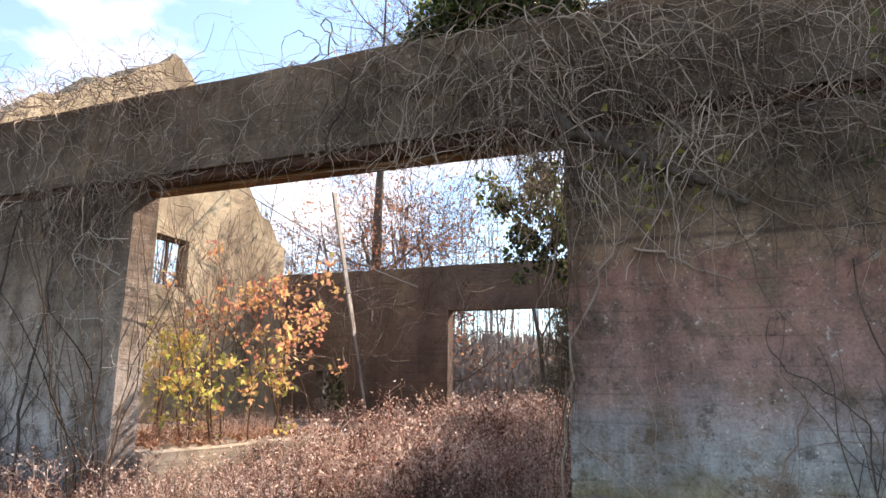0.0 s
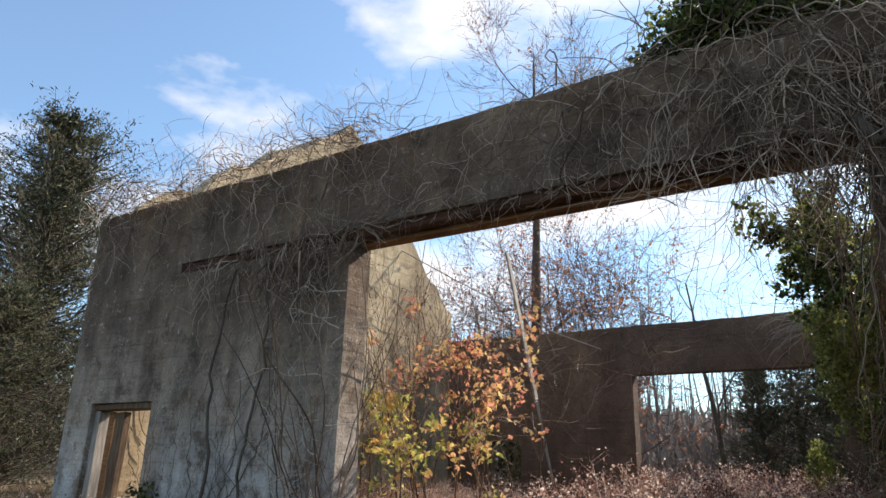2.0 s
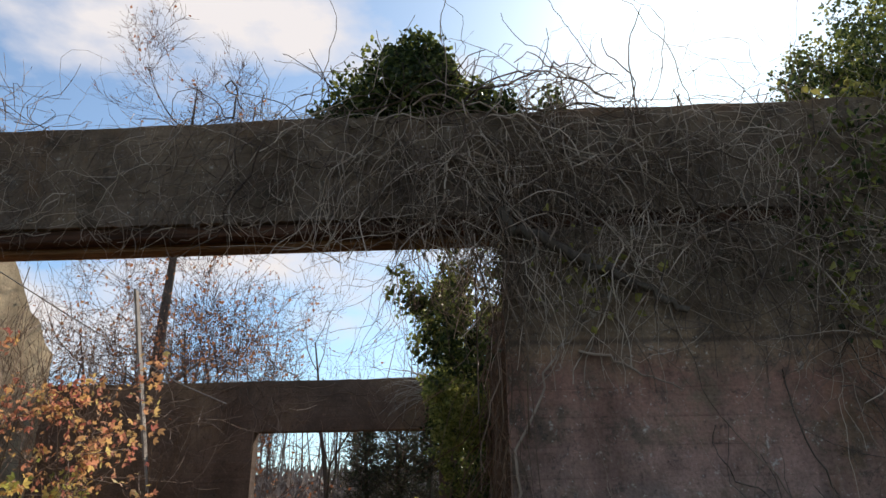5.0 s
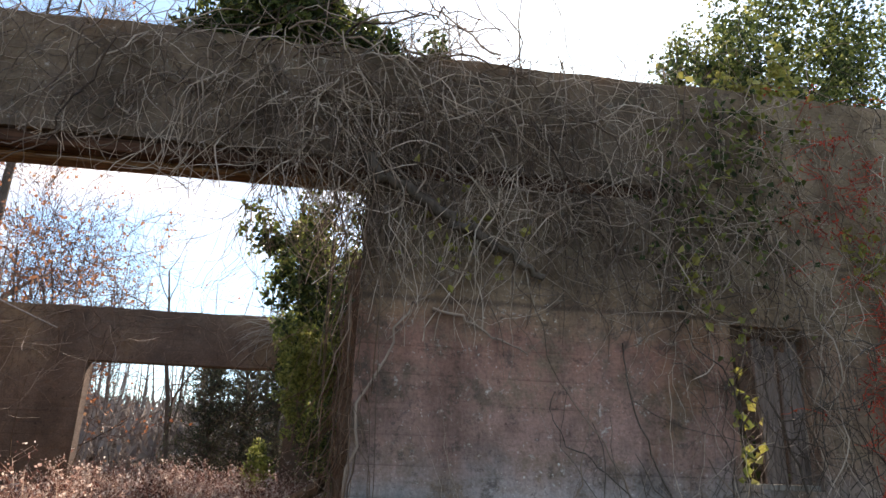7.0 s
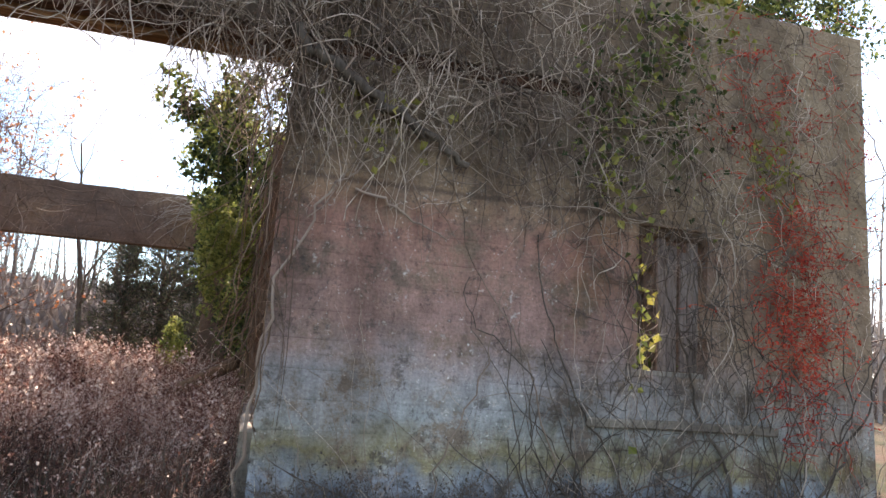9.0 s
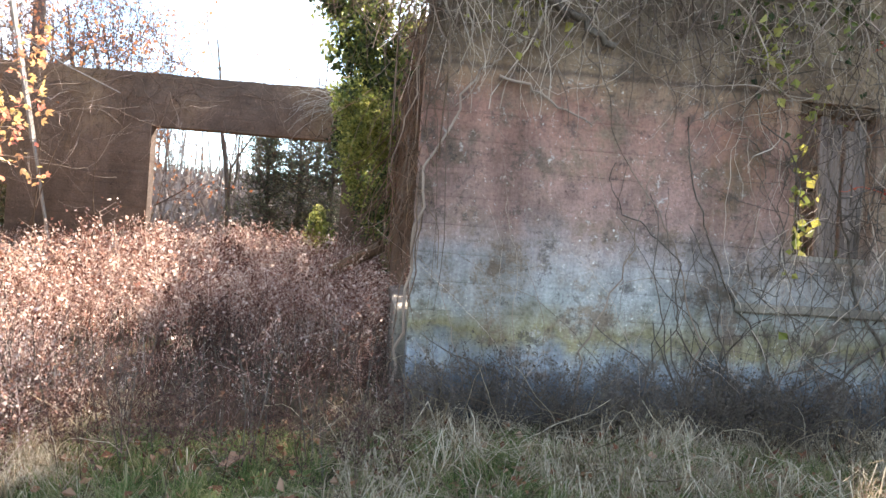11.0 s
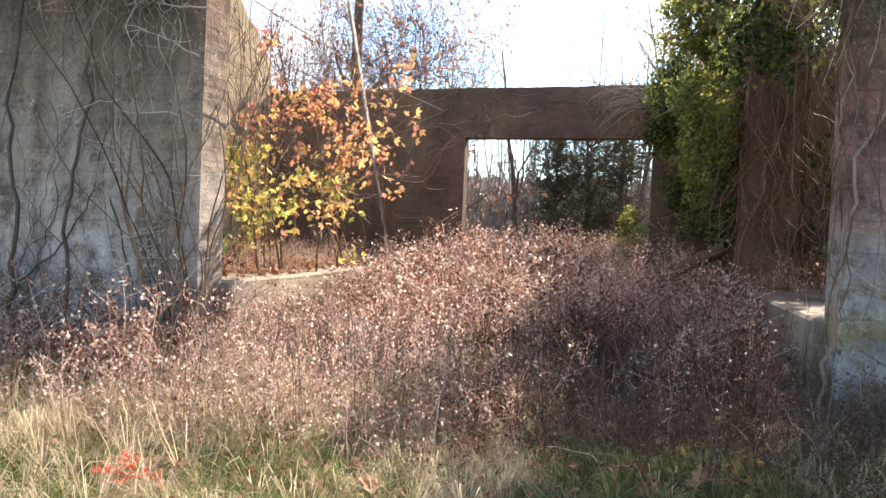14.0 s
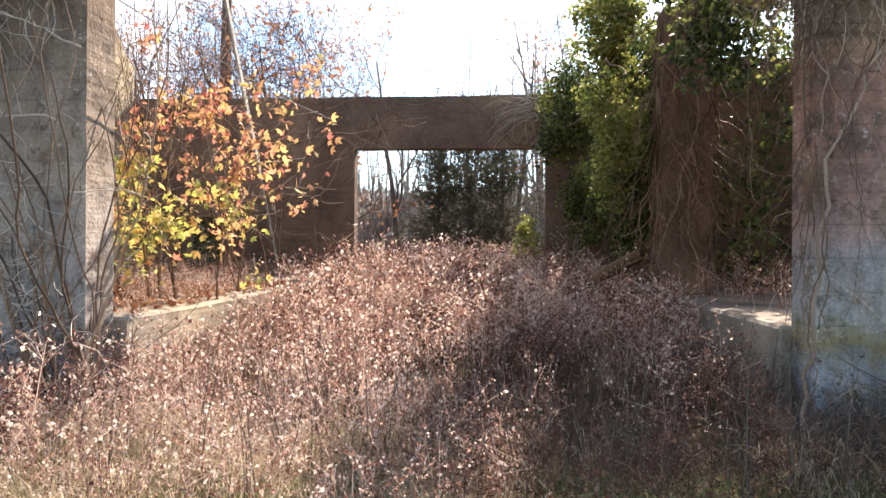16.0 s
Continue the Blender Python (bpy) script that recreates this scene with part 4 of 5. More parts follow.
for _x, _y, _h in ((9.8, 3.0, 6.4), (11.3, 3.3, 7.6), (12.7, 3.7, 7.2)):
    tree("ivied_tree", _x if _x > 10.4 else 9.7, _y, _h * 0.62, 0.14, "tree trunk smothered in evergreen ivy behind the wall", 3, 5, None, group="ivied trees")

# ---- saplings in autumn leaf on the west dock ----


def sapling(x, y, z, h, n, material, label, spread=0.75):
    lines, tips = [], []
    grow(lines, tips, (0, 0, 0), (0.1 * rng.normal(), 0.1 * rng.normal() - 0.05, 1), h, 0.013, 2, 0.08, 6, spread, 0.1)
    root = tagged(new("sapling"), label, "sapling", "autumn saplings")
    root.location = (x, y, z)
    v, q = tubes([(p, r) for p, r, d in lines if d == 2], 5)
    quick_object("stem", v, q, M_BROWNWOOD, root, smooth=True)
    v, q = tubes([(p, np.maximum(r, 0.003)) for p, r, d in lines if d < 2], 3)
    tagged(quick_object("twig_crown", v, q, M_VINE, root), kind="stuff")
    if n:
        ends = np.concatenate([t[1:] for t in tips] + [p[1:5] + 0.1 * rng.normal(size=(4, 3)) for p, r, d in lines if d == 2] * 3)
        spots = ends[rng.integers(0, len(ends), max(6, n // 9))]
        spots = spots[spots[:, 2] < h * 1.2]
        c = spots[rng.integers(0, len(spots), n)] + rng.normal(size=(n, 3)) * 0.075
        v, q = palmate_leaves(c, 0.04 + 0.055 * rng.random(n))
        tagged(quick_object("leaf_spray", v, q, material, root), kind="stuff")
    return root


for _x, _y, _h, _n in ((-0.2, 1.8, 1.2, 120), (-0.5, 2.1, 1.5, 130), (0.0, 2.9, 1.0, 130), (-1.3, 2.0, 1.5, 90), (-0.7, 1.4, 1.0, 80), (-0.1, 1.3, 0.8, 90), (-0.9, 2.9, 1.0, 110), (-1.5, 3.3, 1.3, 70)):
    sapling(_x, _y, 0.78, _h, _n, M_AUTUMN, "sapling with yellow-green autumn leaves on the dock", 0.5)
for _x, _y, _h, _n in ((-0.45, 2.3, 2.3, 170), (-0.85, 2.6, 2.4, 130), (0.0, 3.1, 1.9, 190), (0.0, 2.3, 1.6, 170), (-0.4, 3.5, 2.1, 150), (0.0, 3.8, 1.7, 150)):
    sapling(_x, _y, 0.78, _h, _n, M_FLAME, "slender sapling with orange and red autumn leaves", 0.62)
for _x, _y, _h in ((-0.3, 1.5, 2.2), (-0.8, 1.9, 2.6), (-1.2, 2.5, 2.4), (-0.2, 3.4, 2.0)):
    sapling(_x, _y, 0.78, _h, 0, None, "bare brown sapling among the autumn leaves", 0.4)
for _x, _y, _h in ((-0.6, 4.2, 2.2), (-1.4, 4.6, 2.6), (-2.4, 5.2, 2.3), (-0.4, 5.6, 2.4), (-3.0, 3.6, 2.4), (-1.0, 6.6, 2.6), (-2.0, 7.4, 2.4), (-0.5, 8.0, 2.3), (-3.4, 7.6, 2.2), (0.3, 8.9, 2.4)):
    sapling(_x, _y, 0.78 if _x < 0.1 else 0.3, _h, 0, None, "bare grey sapling standing on the dock", 0.95)

# ---- loose timber ----


def leaning_board():
    ob = tagged(new("leaning_board"), "weathered grey board leaning up on end, split and narrow below", "board")
    a, b = np.array((-0.95, 7.35, 0.8)), np.array((-1.98, 7.28, 5.85))
    ob.matrix_basis = Matrix.Translation(tuple(a)) @ Vector(b - a).to_track_quat("Z", "Y").to_matrix().to_4x4()
    L = float(np.linalg.norm(b - a))
    part("plank", box_bm(-0.085, -0.02, L * 0.36, 0.085, 0.02, L, 0.006, 0.008, 5), M_GREYWOOD, ob)
    part("splinter", box_bm(-0.05, -0.016, 0, 0.03, 0.016, L * 0.37, 0.006, 0.008, 5), M_GREYWOOD, ob, "narrow split lower end")
    return ob


leaning_board()
_v, _q = tubes([(np.array([[-4.9, 7.3, 6.35], [-3.5, 7.55, 5.5], [-2.2, 7.8, 4.75], [-1.2, 8.0, 4.15], [-0.29, 8.26, 3.77]]), np.full(5, 0.014))], 6)
tagged(quick_object("fallen_pole", _v, _q, M_GREYWOOD, smooth=True), "thin pale pole resting against the gable wall", "pole")

_v, _q = tubes([(np.array([[4.74, 4.45, 1.28], [4.0, 4.9, 0.84], [3.2, 5.4, 0.3]]), np.array([0.085, 0.09, 0.08]))], 8)
tagged(quick_object("fallen_beam", _v, _q, M_BROWNWOOD, smooth=True), "rotten brown beam fallen from the dock into the weeds", "beam")
part("scrap_plank", box_bm(-0.2, -0.05, 0, 0.2, 0.05, 0.36, 0.006, 0.01, 2), M_GREYWOOD)
bpy.data.objects["scrap_plank"].location = (1.45, 0.45, -0.02)
tagged(bpy.data.objects["scrap_plank"], "short grey plank standing up among the weeds", "plank")

# ---- door and window ----


def door_frame():
    d = tagged(new("door_frame"), "broken grey wooden door frame in the concrete opening", "door frame")
    d.location = (-3.9, 0.18, 0.0)
    part("jamb", box_bm(-0.67, -0.12, 0.0, -0.55, 0.12, 1.95, 0.01, 0.01, 4), M_GREYWOOD, d)
    part("head", box_bm(-0.68, -0.13, 1.955, 0.68, 0.13, 2.038, 0.01, 0.01, 4), M_BROWNWOOD, d, "dark split head of the frame")
    part("loose_board", box_bm(-0.47, -0.03, 0.0, -0.35, 0.02, 1.94, 0.008, 0.015, 4), M_PLANK, d, "pale yellow loose board")
    part("door_edge", box_bm(-0.3, -0.05, 0.0, -0.1, 0.05, 1.93, 0.008, 0.03, 5), M_BROWNWOOD, d, "dark rotten door stile")
    return d


door_frame()


def boarded_window():
    w = tagged(new("boarded_window"), "window boarded with weathered grey planks, one gap left open", "window")
    w.location = (8.285, 0.0, 1.42)
    part("window_frame", box_bm(-0.334, 0.06, 1.19, 0.334, 0.2, 1.268, 0.006, 0.006, 3), M_BROWNWOOD, w, "dark wooden head of the window")
    part("window_sill", box_bm(-0.334, 0.04, 0.0, 0.334, 0.2, 0.045, 0.006, 0.006, 3), M_GREYWOOD, w)
    x = -0.1
    for k, wd in enumerate((0.1, 0.12, 0.09, 0.12)):
        part("board", box_bm(x, 0.08 + 0.03 * (k % 2), 0.05, x + wd - 0.014, 0.105 + 0.03 * (k % 2), 1.185 - 0.05 * (k % 3), 0.004, 0.012, 4), M_BOARDS, w)
        x += wd
    return w


boarded_window()


def gable_window():
    w = tagged(new("gable_window"), "small empty window with a dark wooden frame in the gable", "window")
    w.location = (X0 + 0.16, 5.575, 3.62)
    part("window_frame", box_bm(-0.08, -0.47, 0.98, 0.08, 0.47, 1.055, 0.006, 0.008, 3), M_BROWNWOOD, w)
    part("window_frame", box_bm(-0.08, 0.39, 0.0, 0.08, 0.47, 0.975, 0.006, 0.008, 3), M_BROWNWOOD, w)
    part("window_frame", box_bm(-0.08, -0.47, 0.0, 0.08, -0.4, 0.975, 0.006, 0.008, 3), M_BROWNWOOD, w)
    part("mullion", box_bm(-0.03, -0.03, 0.0, 0.03, 0.03, 0.975, 0.006, 0.008, 3), M_BROWNWOOD, w)
    return w


gable_window()
part("window_ledge", box_bm(7.5, -0.05, 0.98, 9.3, -0.003, 1.06, 0.015, 0.012, 6), M_DOCK)
tagged(bpy.data.objects["window_ledge"], "worn concrete ledge below the boarded window", "ledge", kind="structure")

# ---- trees beyond the building ----
rng = np.random.default_rng(21)
tree("bare_tree", -5.1, 15.0, 16.2, 0.27, "tall bare tree with a few rust-brown leaves", 4, 7, M_RUST, 260, 0.12, (-0.03, 0, 1), 0.6, first=0.42, sway=0.02)
rng = np.random.default_rng(11)
for _x, _y, _h in ((-7.0, 14, 6.5), (-3.2, 13.0, 5.2), (-1.7, 13.2, 4.8), (6.2, 14.5, 5.0), (-5.0, 18, 7.0), (-1.9, 12.4, 5.8), (-2.7, 13.0, 6.2), (-4.4, 12.6, 5.2)):
    tree("oak_sapling", _x, _y, _h, 0.07, "young tree with thin rust-coloured leaves", 3, 8, M_RUST, 430, 0.1, (0, 0, 1), 0.85, "young trees behind the back wall")
for _x, _y, _h in ((-9.5, 21, 11), (-6, 23, 12), (-1, 22, 11), (3.5, 24, 12), (6.5, 21, 11), (8.5, 18, 9)):
    tree("bare_tree", _x, _y, _h * 0.75, 0.13, "slender bare grey tree in the woods", 3, 6, None, spread=0.6, group="bare trees")
for _x, _y, _h, _w in ((0.8, 19.0, 5.0, 1.9), (1.9, 19.6, 6.0, 2.2), (3.0, 18.8, 5.0, 2.0), (5.2, 20.5, 5.2, 1.9)):
    cedar(_x, _y, _h, _w, "dark green young cedar beyond the back opening", 10000)
for _x, _y, _h, _w in ((-19.4, 5.8, 13.2, 6.4), (-22.5, 7.5, 13.0, 5.0), (-14.5, 3.0, 5.5, 3.0), (-19.5, 1.0, 8.0, 4.2), (-25, 3.0, 11.0, 4.6), (-15.5, 8.5, 8.0, 3.4)):
    cedar(_x, _y, _h, _w, "tall dark cedar beside the building", 22000, "tall cedars", 0.62)


def far_woods():
    lines = []
    for _ in range(520):
        a = rng.uniform(-1.25, 1.1)
        d = rng.uniform(27, 75)
        x, y = 2.5 + d * math.sin(a), 4 + d * math.cos(a)
        if y < 14:
            continue
        h = rng.uniform(8, 15)
        p = wander((x, y, 0.2), h / 6, 6, (0.04 * rng.normal(), 0.04 * rng.normal(), 1), 0.03)
        lines.append((p, np.linspace(rng.uniform(0.05, 0.15), 0.025, 7)))
        for _ in range(9):
            k = rng.integers(2, 6)
            b = wander(p[k], rng.uniform(0.3, 0.7), 4, (rng.normal(), rng.normal(), 1.0), 0.25)
            lines.append((b, np.linspace(0.035, 0.012, 5)))
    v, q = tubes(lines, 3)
    tagged(quick_object("far_woods", v, q, M_HAZYWOODS), "distant bare grey winter woods, paled for haze", "woods", kind="stuff")
    a, d = rng.uniform(-1.2, 1.0, 60000), rng.uniform(34, 95, 60000)
    pts = np.stack([2.5 + d * np.sin(a), 4 + d * np.cos(a), 0.2 + 0.1 * d * rng.random(60000) ** 1.6], 1)
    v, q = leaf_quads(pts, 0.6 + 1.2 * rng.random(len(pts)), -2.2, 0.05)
    tagged(quick_object("far_brush", v, q, M_HAZYWOODS), "grey-brown brush and saplings at the foot of the woods, paled for haze", "brush", kind="stuff")
    lines = []
    for _ in range(700):
        a, d = rng.uniform(-1.2, 1.0), rng.uniform(35, 85)
        h = rng.uniform(6, 14)
        p = wander((2.5 + d * math.sin(a), 4 + d * math.cos(a), 0.2), h / 3, 3, (0.06 * rng.normal(), 0.06 * rng.normal(), 1), 0.05)
        lines.append((p, np.linspace(rng.uniform(0.04, 0.11), 0.015, 4)))
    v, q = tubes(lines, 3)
    tagged(quick_object("far_saplings", v, q, M_HAZYWOODS), "thin grey trunks deep in the woods, paled for haze", "woods", kind="stuff")


far_woods()

# made-up leaf mass that keeps daylight out of the small back opening
leaf_cloud("opening_blocker", [((-3.3, 11.0, 1.4), (0.9, 0.7, 1.3), 1.0)], 2600, 0.12, M_CEDAR, "dark evergreen leaves added to block light in the small back opening", "thicket")

# ---- weeds, grass and litter ----


def weed_kind(h, bushy):
    lines, heads = [], []
    p = wander((0, 0, 0), h / 4, 4, (0.15 * rng.normal(), 0.15 * rng.normal(), 1), 0.13)
    lines.append((p, np.linspace(0.0048, 0.0022, 5)))
    for _ in range(bushy):
        k = rng.integers(2, 5)
        s = p[k] + (p[k - 1] - p[k]) * rng.random()
        e = s + h * rng.uniform(0.1, 0.24) * np.array([rng.normal() * 0.8, rng.normal() * 0.8, 0.75])
        lines.append((np.array([s, e]), np.array([0.0024, 0.0014])))
        heads.append(e + 0.016 * rng.normal(size=(3, 3)))
        heads.append(s + (e - s) * rng.uniform(0.3, 0.8) + 0.012 * rng.normal(size=(1, 3)))
    heads.append(p[2:] + 0.03 * rng.normal(size=(3, 3)))
    pts = np.concatenate(heads)
    return merge(tubes(lines, 3), leaf_quads(pts, 0.015 + 0.036 * rng.random(len(pts)) ** 2.2, 0.2, 0.75))


def scatter(kinds, xs, ys, scales, zs=None):
    """Many plants as one mesh: each place takes one kind, turned and scaled."""
    vs, qs, base = [], [], 0
    pick = rng.integers(0, len(kinds), len(xs))
    turn = rng.uniform(0, 2 * np.pi, len(xs))
    zs = ground_z(xs, ys) if zs is None else zs
    for k, (v, q) in enumerate(kinds):
        s = np.nonzero(pick == k)[0]
        if not len(s):
            continue
        c, n = np.cos(turn[s]), np.sin(turn[s])
        X = v[None, :, 0] * c[:, None] - v[None, :, 1] * n[:, None]
        Y = v[None, :, 0] * n[:, None] + v[None, :, 1] * c[:, None]
        Z = np.broadcast_to(v[None, :, 2], X.shape)
        w = np.stack([X, Y, Z], -1) * scales[s][:, None, None] + np.stack([xs[s], ys[s], zs[s] - 0.01], -1)[:, None, :]
        vs.append(w.reshape(-1, 3))
        qs.append((q[None] + (np.arange(len(s)) * len(v))[:, None, None] + base).reshape(-1, 4))
        base += len(s) * len(v)
    return np.concatenate(vs), np.concatenate(qs)


WEEDS = [weed_kind(rng.uniform(0.75, 1.0), rng.integers(10, 16)) for _ in range(18)]


def spread_over(n, x0, x1, y0, y1):
    return rng.uniform(x0, x1, n), rng.uniform(y0, y1, n)


_x, _y = spread_over(4300, 0.14, 4.82, -0.5, 9.6)
_keep = np.sin(_x * 4.3 + 1.5 * np.sin(_y * 3.1)) + np.cos(_y * 3.7 + 1.2 * np.sin(_x * 2.3)) + 0.7 * rng.normal(size=len(_x)) > -0.35
_x, _y = _x[_keep], _y[_keep]
_s = rng.uniform(0.65, 1.1, len(_x)) * np.clip(0.62 + 0.13 * (_y + 0.6), 0.55, 1.0) * (1 + 0.28 * np.sin(_x * 2.7 + 1.3 * np.sin(_y * 1.9)) * np.cos(_y * 2.3 + _x))
_s = _s * np.clip(0.62 + (4.85 - _x) / 1.6 + 0.1 * np.maximum(_y - 2.5, 0), 0.5, 1.0)
# part of the weeds near the right dock take the shade-darkened colour
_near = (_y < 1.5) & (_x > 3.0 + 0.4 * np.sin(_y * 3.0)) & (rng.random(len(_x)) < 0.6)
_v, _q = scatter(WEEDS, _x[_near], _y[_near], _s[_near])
tagged(quick_object("dry_weeds", _v, _q, M_SHADEWEED), "dark brown dead weeds at the mouth of the drive, darkened further for shade", "weeds", kind="stuff")
_x, _y, _s = _x[~_near], _y[~_near], _s[~_near]
_v, _q = scatter(WEEDS, _x, _y, _s)
tagged(quick_object("dry_weeds", _v, _q, M_WEED), "waist-high dry reddish-brown weeds filling the drive", "weeds", kind="stuff")
_x, _y = spread_over(600, -4, 7, 9.95, 17)
_v, _q = scatter(WEEDS, _x, _y, rng.uniform(0.8, 1.25, len(_x)))
tagged(quick_object("dry_weeds", _v, _q, M_WEED), "dry reddish weeds beyond the back opening", "weeds", kind="stuff")
_x, _y = spread_over(420, -5.6, 0.2, -1.3, -0.1)
_v, _q = scatter(WEEDS, _x, _y, rng.uniform(0.5, 0.95, len(_x)))
tagged(quick_object("dry_weeds", _v, _q, M_WEED), "dry pale weeds along the foot of the wall", "weeds", kind="stuff")
_x, _y = spread_over(420, -0.4, 3.0, -1.9, -0.3)
_v, _q = scatter(WEEDS, _x, _y, rng.uniform(0.3, 0.65, len(_x)))
tagged(quick_object("dry_weeds", _v, _q, M_WEED), "short pale weeds in the sunlit grass", "weeds", kind="stuff")
# shade put into the colour of these short weeds as well
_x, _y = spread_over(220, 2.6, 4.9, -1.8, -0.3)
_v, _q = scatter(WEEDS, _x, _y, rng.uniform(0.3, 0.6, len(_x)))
tagged(quick_object("dry_weeds", _v, _q, M_SHADEWEED), "short weeds thinning out into grass, shade put into their dark colour", "weeds", kind="stuff")
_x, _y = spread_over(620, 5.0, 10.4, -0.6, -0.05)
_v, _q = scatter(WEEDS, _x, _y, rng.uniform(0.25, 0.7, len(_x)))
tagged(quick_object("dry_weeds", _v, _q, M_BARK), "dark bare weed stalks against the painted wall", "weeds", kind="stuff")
_x, _y = spread_over(500, X0 + 0.4, 0.0, 0.6, 9.3)
_v, _q = scatter(WEEDS, _x, _y, rng.uniform(0.15, 0.5, len(_x)), np.full(len(_x), 0.79))
tagged(quick_object("dry_weeds", _v, _q, M_WEED), "low dry weeds rooted in dirt on the dock", "weeds", kind="stuff")


_x, _y = spread_over(420, -1.8, 0.02, 0.5, 4.0)
_v, _q = scatter(WEEDS, _x, _y, rng.uniform(0.12, 0.38, len(_x)), np.full(len(_x), 0.79))
tagged(quick_object("dry_weeds", _v, _q, M_WEED), "dry weeds crowding the edge of the dock", "weeds", kind="stuff")
_x, _y = spread_over(260, 5.0, 7.0, 0.5, 6.0)
_v, _q = scatter(WEEDS, _x, _y, rng.uniform(0.25, 0.6, len(_x)), np.full(len(_x), 0.79))
tagged(quick_object("dry_weeds", _v, _q, M_WEED), "dry weeds on the shaded dock", "weeds", kind="stuff")
STALKS = [tubes([(wander((0, 0, 0), 0.17, 4, (0.1 * rng.normal(), 0.1 * rng.normal(), 1), 0.1), np.linspace(0.004, 0.002, 5))]
                + [(np.array([[0, 0, z], [0.1 * rng.normal(), 0.1 * rng.normal(), z + 0.12]]), np.array([0.002, 0.001])) for z in (0.3, 0.4, 0.5)], 3) for _ in range(8)]
_x, _y = spread_over(290, 0.4, 4.9, -1.6, 1.6)
_v, _q = scatter(STALKS, _x, _y, rng.uniform(0.6, 1.2, len(_x)))
tagged(quick_object("bare_stalks", _v, _q, M_BARK), "thin dark bare stalks among the weeds", "stalks", kind="stuff")


def tuft(n, length, lean, width=0.004):
    """A tuft of bent blades, two faces each."""
    a = rng.uniform(0, 2 * np.pi) + 1.1 * rng.normal(size=n)
    out = np.stack([np.cos(a), np.sin(a), np.zeros(n)], 1)
    side = np.stack([-np.sin(a), np.cos(a), np.zeros(n)], 1) * width
    L = length * rng.uniform(0.5, 1.2, n)[:, None]
    ln = (lean * rng.uniform(0.3, 1.4, n))[:, None]
    up = np.array([[0, 0, 1.0]])
    b = out * 0.03 * rng.random((n, 1))
    m = b + L * (0.55 * up + 0.25 * ln * out)
    t = b + L * ((0.95 - 0.45 * ln) * up + 0.75 * ln * out)
    v = np.stack([b - side, b + side, m + side * 0.8, m - side * 0.8, t + side * 0.15, t - side * 0.15], 1).reshape(-1, 3)
    o = np.arange(n)[:, None] * 6
    return v, np.concatenate([o + np.array([[0, 1, 2, 3]]), o + np.array([[3, 2, 4, 5]])], 1).reshape(-1, 4)


GREEN = [tuft(26, 0.2, 1.6, 0.002) for _ in range(8)]
STRAW = [tuft(22, 0.32, 1.6, 0.0017) for _ in range(8)]
COARSE = [tuft(13, 0.42, 1.75, 0.0036) for _ in range(8)]
TALL = [tuft(20, 0.6, 1.3, 0.0018) for _ in range(6)]
_x, _y = spread_over(5600, -2.5, 8.5, -5.2, -0.6)
_v, _q = scatter(GREEN, _x, _y, rng.uniform(0.6, 1.25, len(_x)))
tagged(quick_object("grass", _v, _q, M_GRASS), "rough green grass mixed with dry blades", "grass", kind="stuff")
_x, _y = spread_over(1700, -3.5, 3.2, -4.2, -0.4)
_x2, _y2 = spread_over(700, 4.6, 10.6, -2.6, -0.15)
_x3, _y3 = spread_over(2300, -1.8, 3.2, -1.9, 0.2)
_x, _y = np.concatenate([_x, _x2, _x3]), np.concatenate([_y, _y2, _y3])
_keep = np.sin(_x * 2.1 + 1.7 * np.sin(_y * 2.6)) + np.cos(_y * 3.1 + _x * 1.2) + 0.9 * rng.normal(size=len(_x)) > -0.55
_x, _y = _x[_keep], _y[_keep]
_v, _q = scatter(STRAW, _x, _y, rng.uniform(0.4, 1.15, len(_x)))
tagged(quick_object("straw_grass", _v, _q, M_STRAW), "bleached dry grass lying over in tussocks", "grass", kind="stuff")
_x, _y = spread_over(900, 4.5, 10.6, -2.9, -0.15)
_keep = np.sin(_x * 3.1 + 1.3 * np.sin(_y * 4.0)) + np.cos(_y * 4.4 + _x) + 0.5 * rng.normal(size=len(_x)) > -0.2
_v, _q = scatter(COARSE, _x[_keep], _y[_keep], rng.uniform(0.5, 1.15, int(_keep.sum())))
tagged(quick_object("straw_grass", _v, _q, M_STRAW), "coarse straw tussocks below the painted wall", "grass", kind="stuff")
_x, _y = spread_over(150, -3.6, 1.6, -2.7, -0.5)
_v, _q = scatter(TALL, _x, _y, rng.uniform(0.5, 1.0, len(_x)))
tagged(quick_object("tall_grass", _v, _q, M_STRAW), "tall bleached grass arching over before the wall", "grass", kind="stuff")
_x, _y = spread_over(1300, -14, 16, -9, 0)
_x2, _y2 = spread_over(900, -24, -5.5, -2, 12)
_x, _y = np.concatenate([_x, _x2]), np.concatenate([_y, _y2])
_v, _q = scatter(STRAW + GREEN, _x, _y, rng.uniform(0.8, 1.5, len(_x)))
tagged(quick_object("meadow_grass", _v, _q, M_STRAW), "dry meadow grass around the ruin", "grass", kind="stuff")


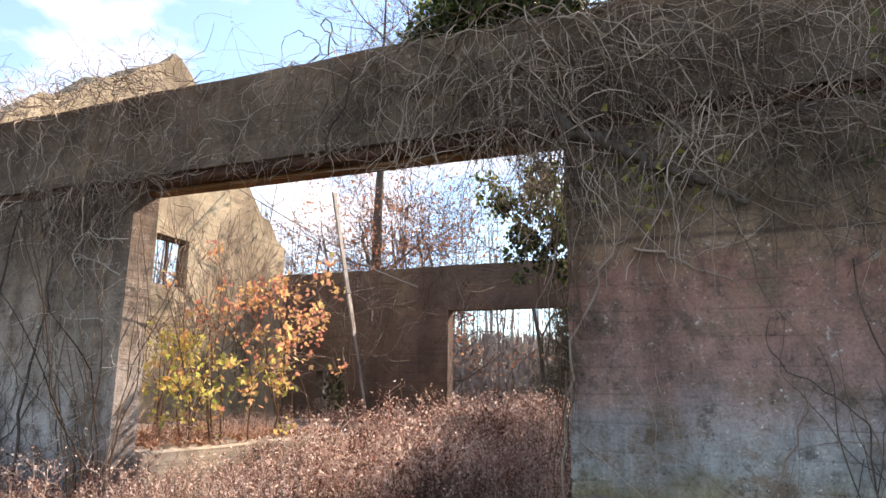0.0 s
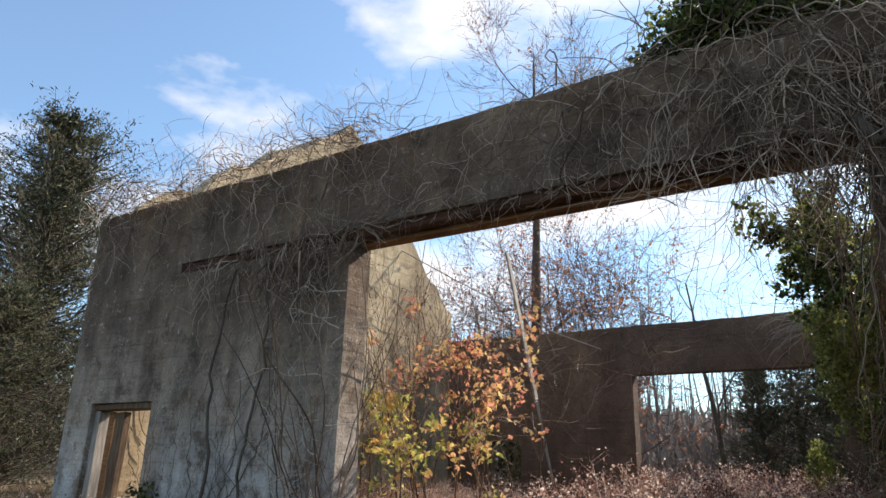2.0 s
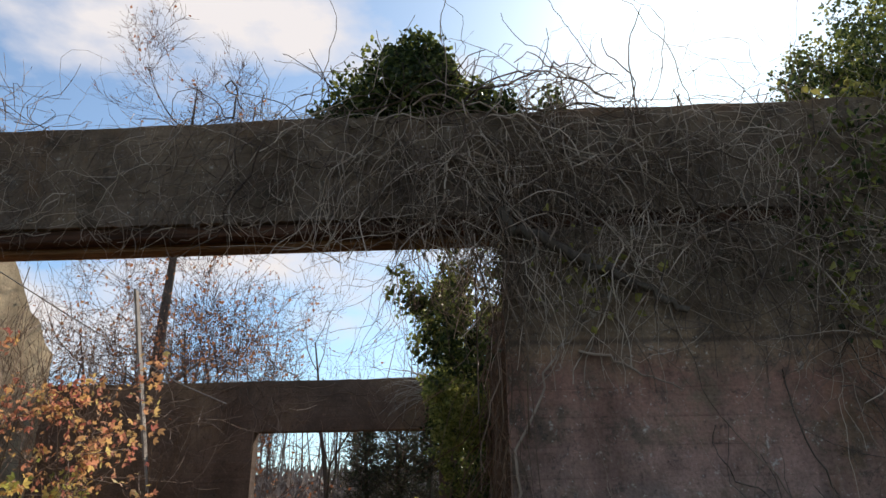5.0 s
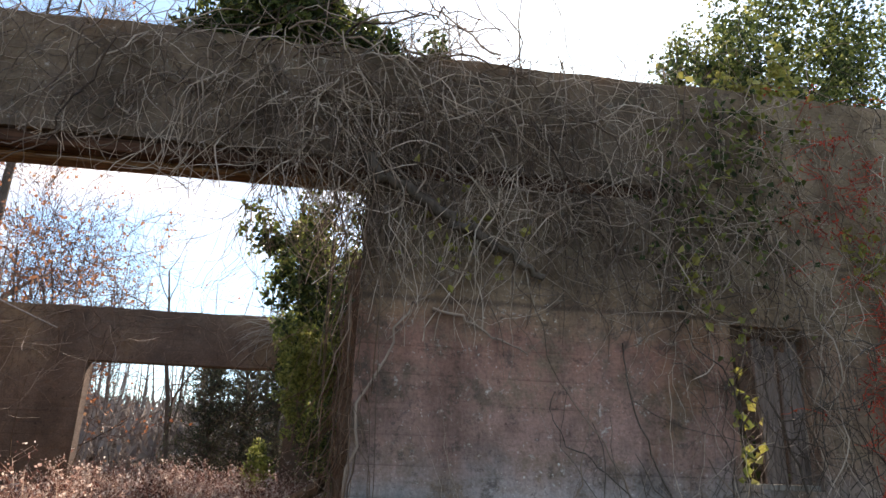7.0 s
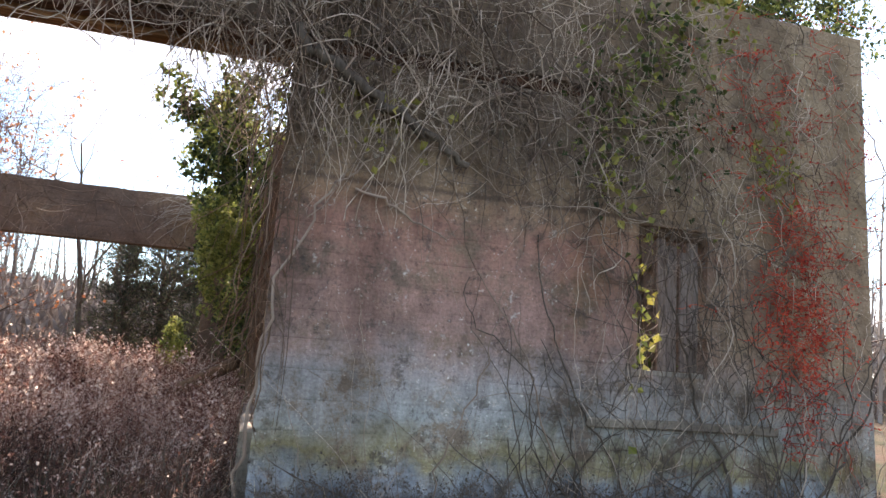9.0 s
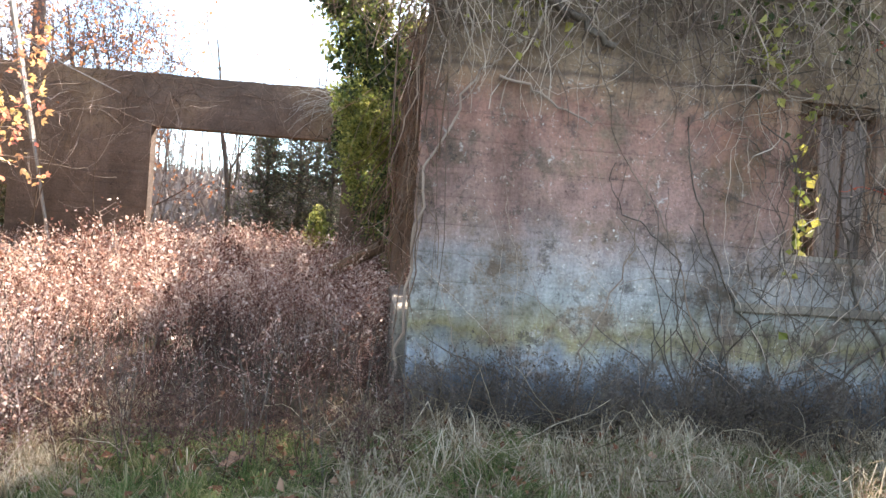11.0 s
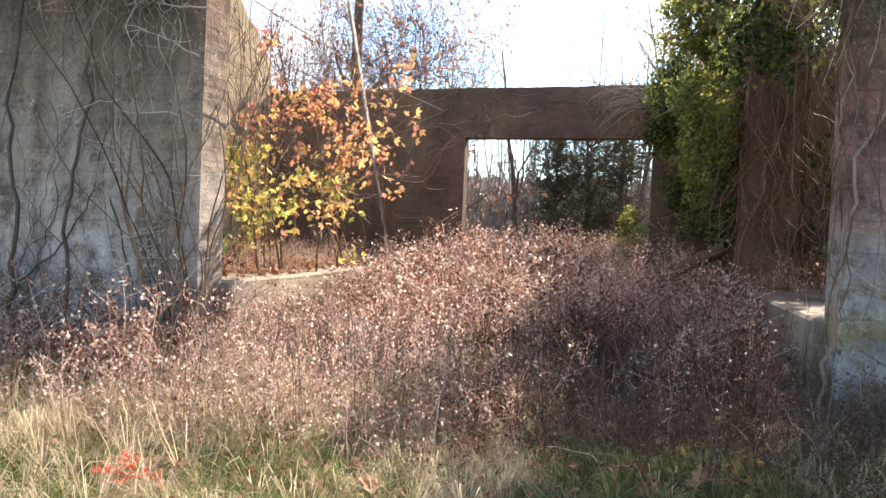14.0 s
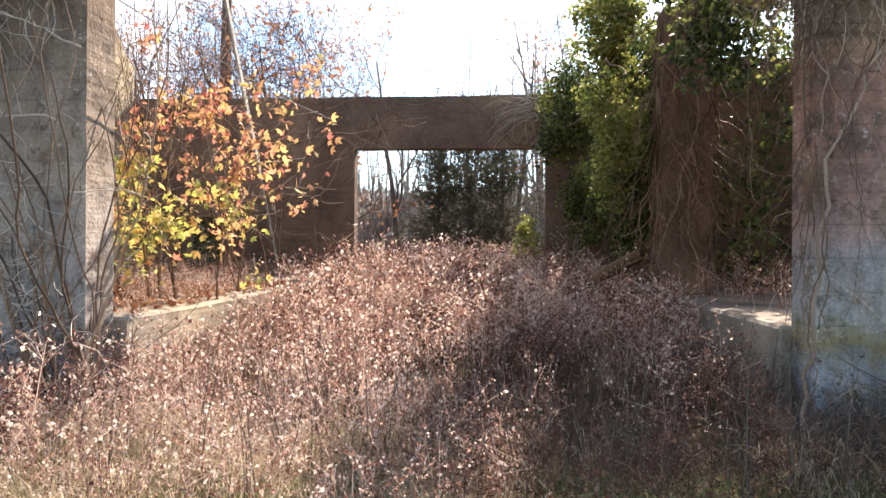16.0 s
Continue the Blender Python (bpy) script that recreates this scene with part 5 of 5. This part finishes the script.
def runners():
    """Dry runners and bent stalks matted over the ground below the wall."""
    lines = []
    for _ in range(420):
        x, y = rng.uniform(4.7, 10.4), -0.12 - 2.3 * rng.random() ** 1.3
        p = wander((x, y, float(ground_z(x, y)) + 0.02), 0.075, rng.integers(6, 13), (rng.normal(), rng.normal(), 0.9), 0.25, (0, 0, -0.16))
        p[:, 2] = np.maximum(p[:, 2], ground_z(p[:, 0], p[:, 1]) + 0.01)
        lines.append((p, taper(p, rng.uniform(0.0022, 0.005))))
    for _ in range(240):
        x, y = rng.uniform(-3.0, 4.0), rng.uniform(-3.8, -0.5)
        p = wander((x, y, float(ground_z(x, y)) + 0.02), 0.08, rng.integers(5, 11), (rng.normal(), rng.normal(), 1.2), 0.2, (0, 0, -0.18))
        p[:, 2] = np.maximum(p[:, 2], ground_z(p[:, 0], p[:, 1]) + 0.01)
        lines.append((p, taper(p, rng.uniform(0.002, 0.004))))
    v, q = tubes(lines, 3)
    tagged(quick_object("dry_runners", v, q, M_STRAW, smooth=True), "bent dry stalks matted over the grass", "stalks", kind="stuff")


runners()
_x, _y = spread_over(1500, -2.6, 0.05, 0.5, 5.0)
_v, _q = leaf_quads(np.stack([_x, _y, np.full(len(_x), 0.82) + 0.03 * rng.random(len(_x))], 1), 0.04 + 0.06 * rng.random(len(_x)), 0.1, 0.75)
tagged(quick_object("leaf_litter", _v, _q, M_DEADLEAF), "brown fallen leaves strewn over the dock", "leaf litter", kind="stuff")
_x, _y = spread_over(6000, -3.0, 8.5, -4.6, -0.3)
_v, _q = leaf_quads(np.stack([_x, _y, ground_z(_x, _y) + 0.02 + 0.09 * rng.random(len(_x))], 1), 0.03 + 0.055 * rng.random(len(_x)) ** 2, 0.1, 0.75)
tagged(quick_object("leaf_litter", _v, _q, M_DEADLEAF), "small brown dead leaves caught in the grass", "leaf litter", kind="stuff")


def fallen_leaf(x, y, size, material, label):
    """A curled lobed dead leaf lying in the grass."""
    bm = bmesh.new()
    n = 14
    c = bm.verts.new((0, 0, 0.0))
    ring = []
    for k in range(n):
        a = 2 * math.pi * k / n
        r = size * (0.5 + 0.18 * math.cos(5 * a) + 0.1 * rng.normal())
        ring.append(bm.verts.new((r * math.cos(a), 0.75 * r * math.sin(a), 0.35 * r * abs(math.sin(a)) + 0.02 * rng.random())))
    for k in range(n):
        bm.faces.new((c, ring[k], ring[(k + 1) % n]))
    ob = part("fallen_leaf", bm, material)
    ob.location = (x, y, float(ground_z(x, y)) + 0.09)
    ob.rotation_euler = (0.3 * rng.normal(), 0.3 * rng.normal(), rng.uniform(0, 6.28))
    return tagged(ob, label, "leaf", "fallen leaves")


fallen_leaf(4.0, -1.48, 0.14, M_DEADLEAF, "large pale brown curled leaf lying on green grass")
for _k in range(9):
    fallen_leaf(1.36 + 0.1 * rng.normal(), -2.24 + 0.08 * rng.normal(), 0.12, M_REDLEAF if _k < 5 else M_DEADLEAF, "red curled oak leaf in dry grass" if _k < 5 else "brown curled oak leaf in dry grass")
for _k in range(34):
    fallen_leaf(rng.uniform(0.2, 5.6), rng.uniform(-3.6, -1.2), rng.uniform(0.05, 0.1), M_DEADLEAF, "dark brown dead leaf lying in the grass")
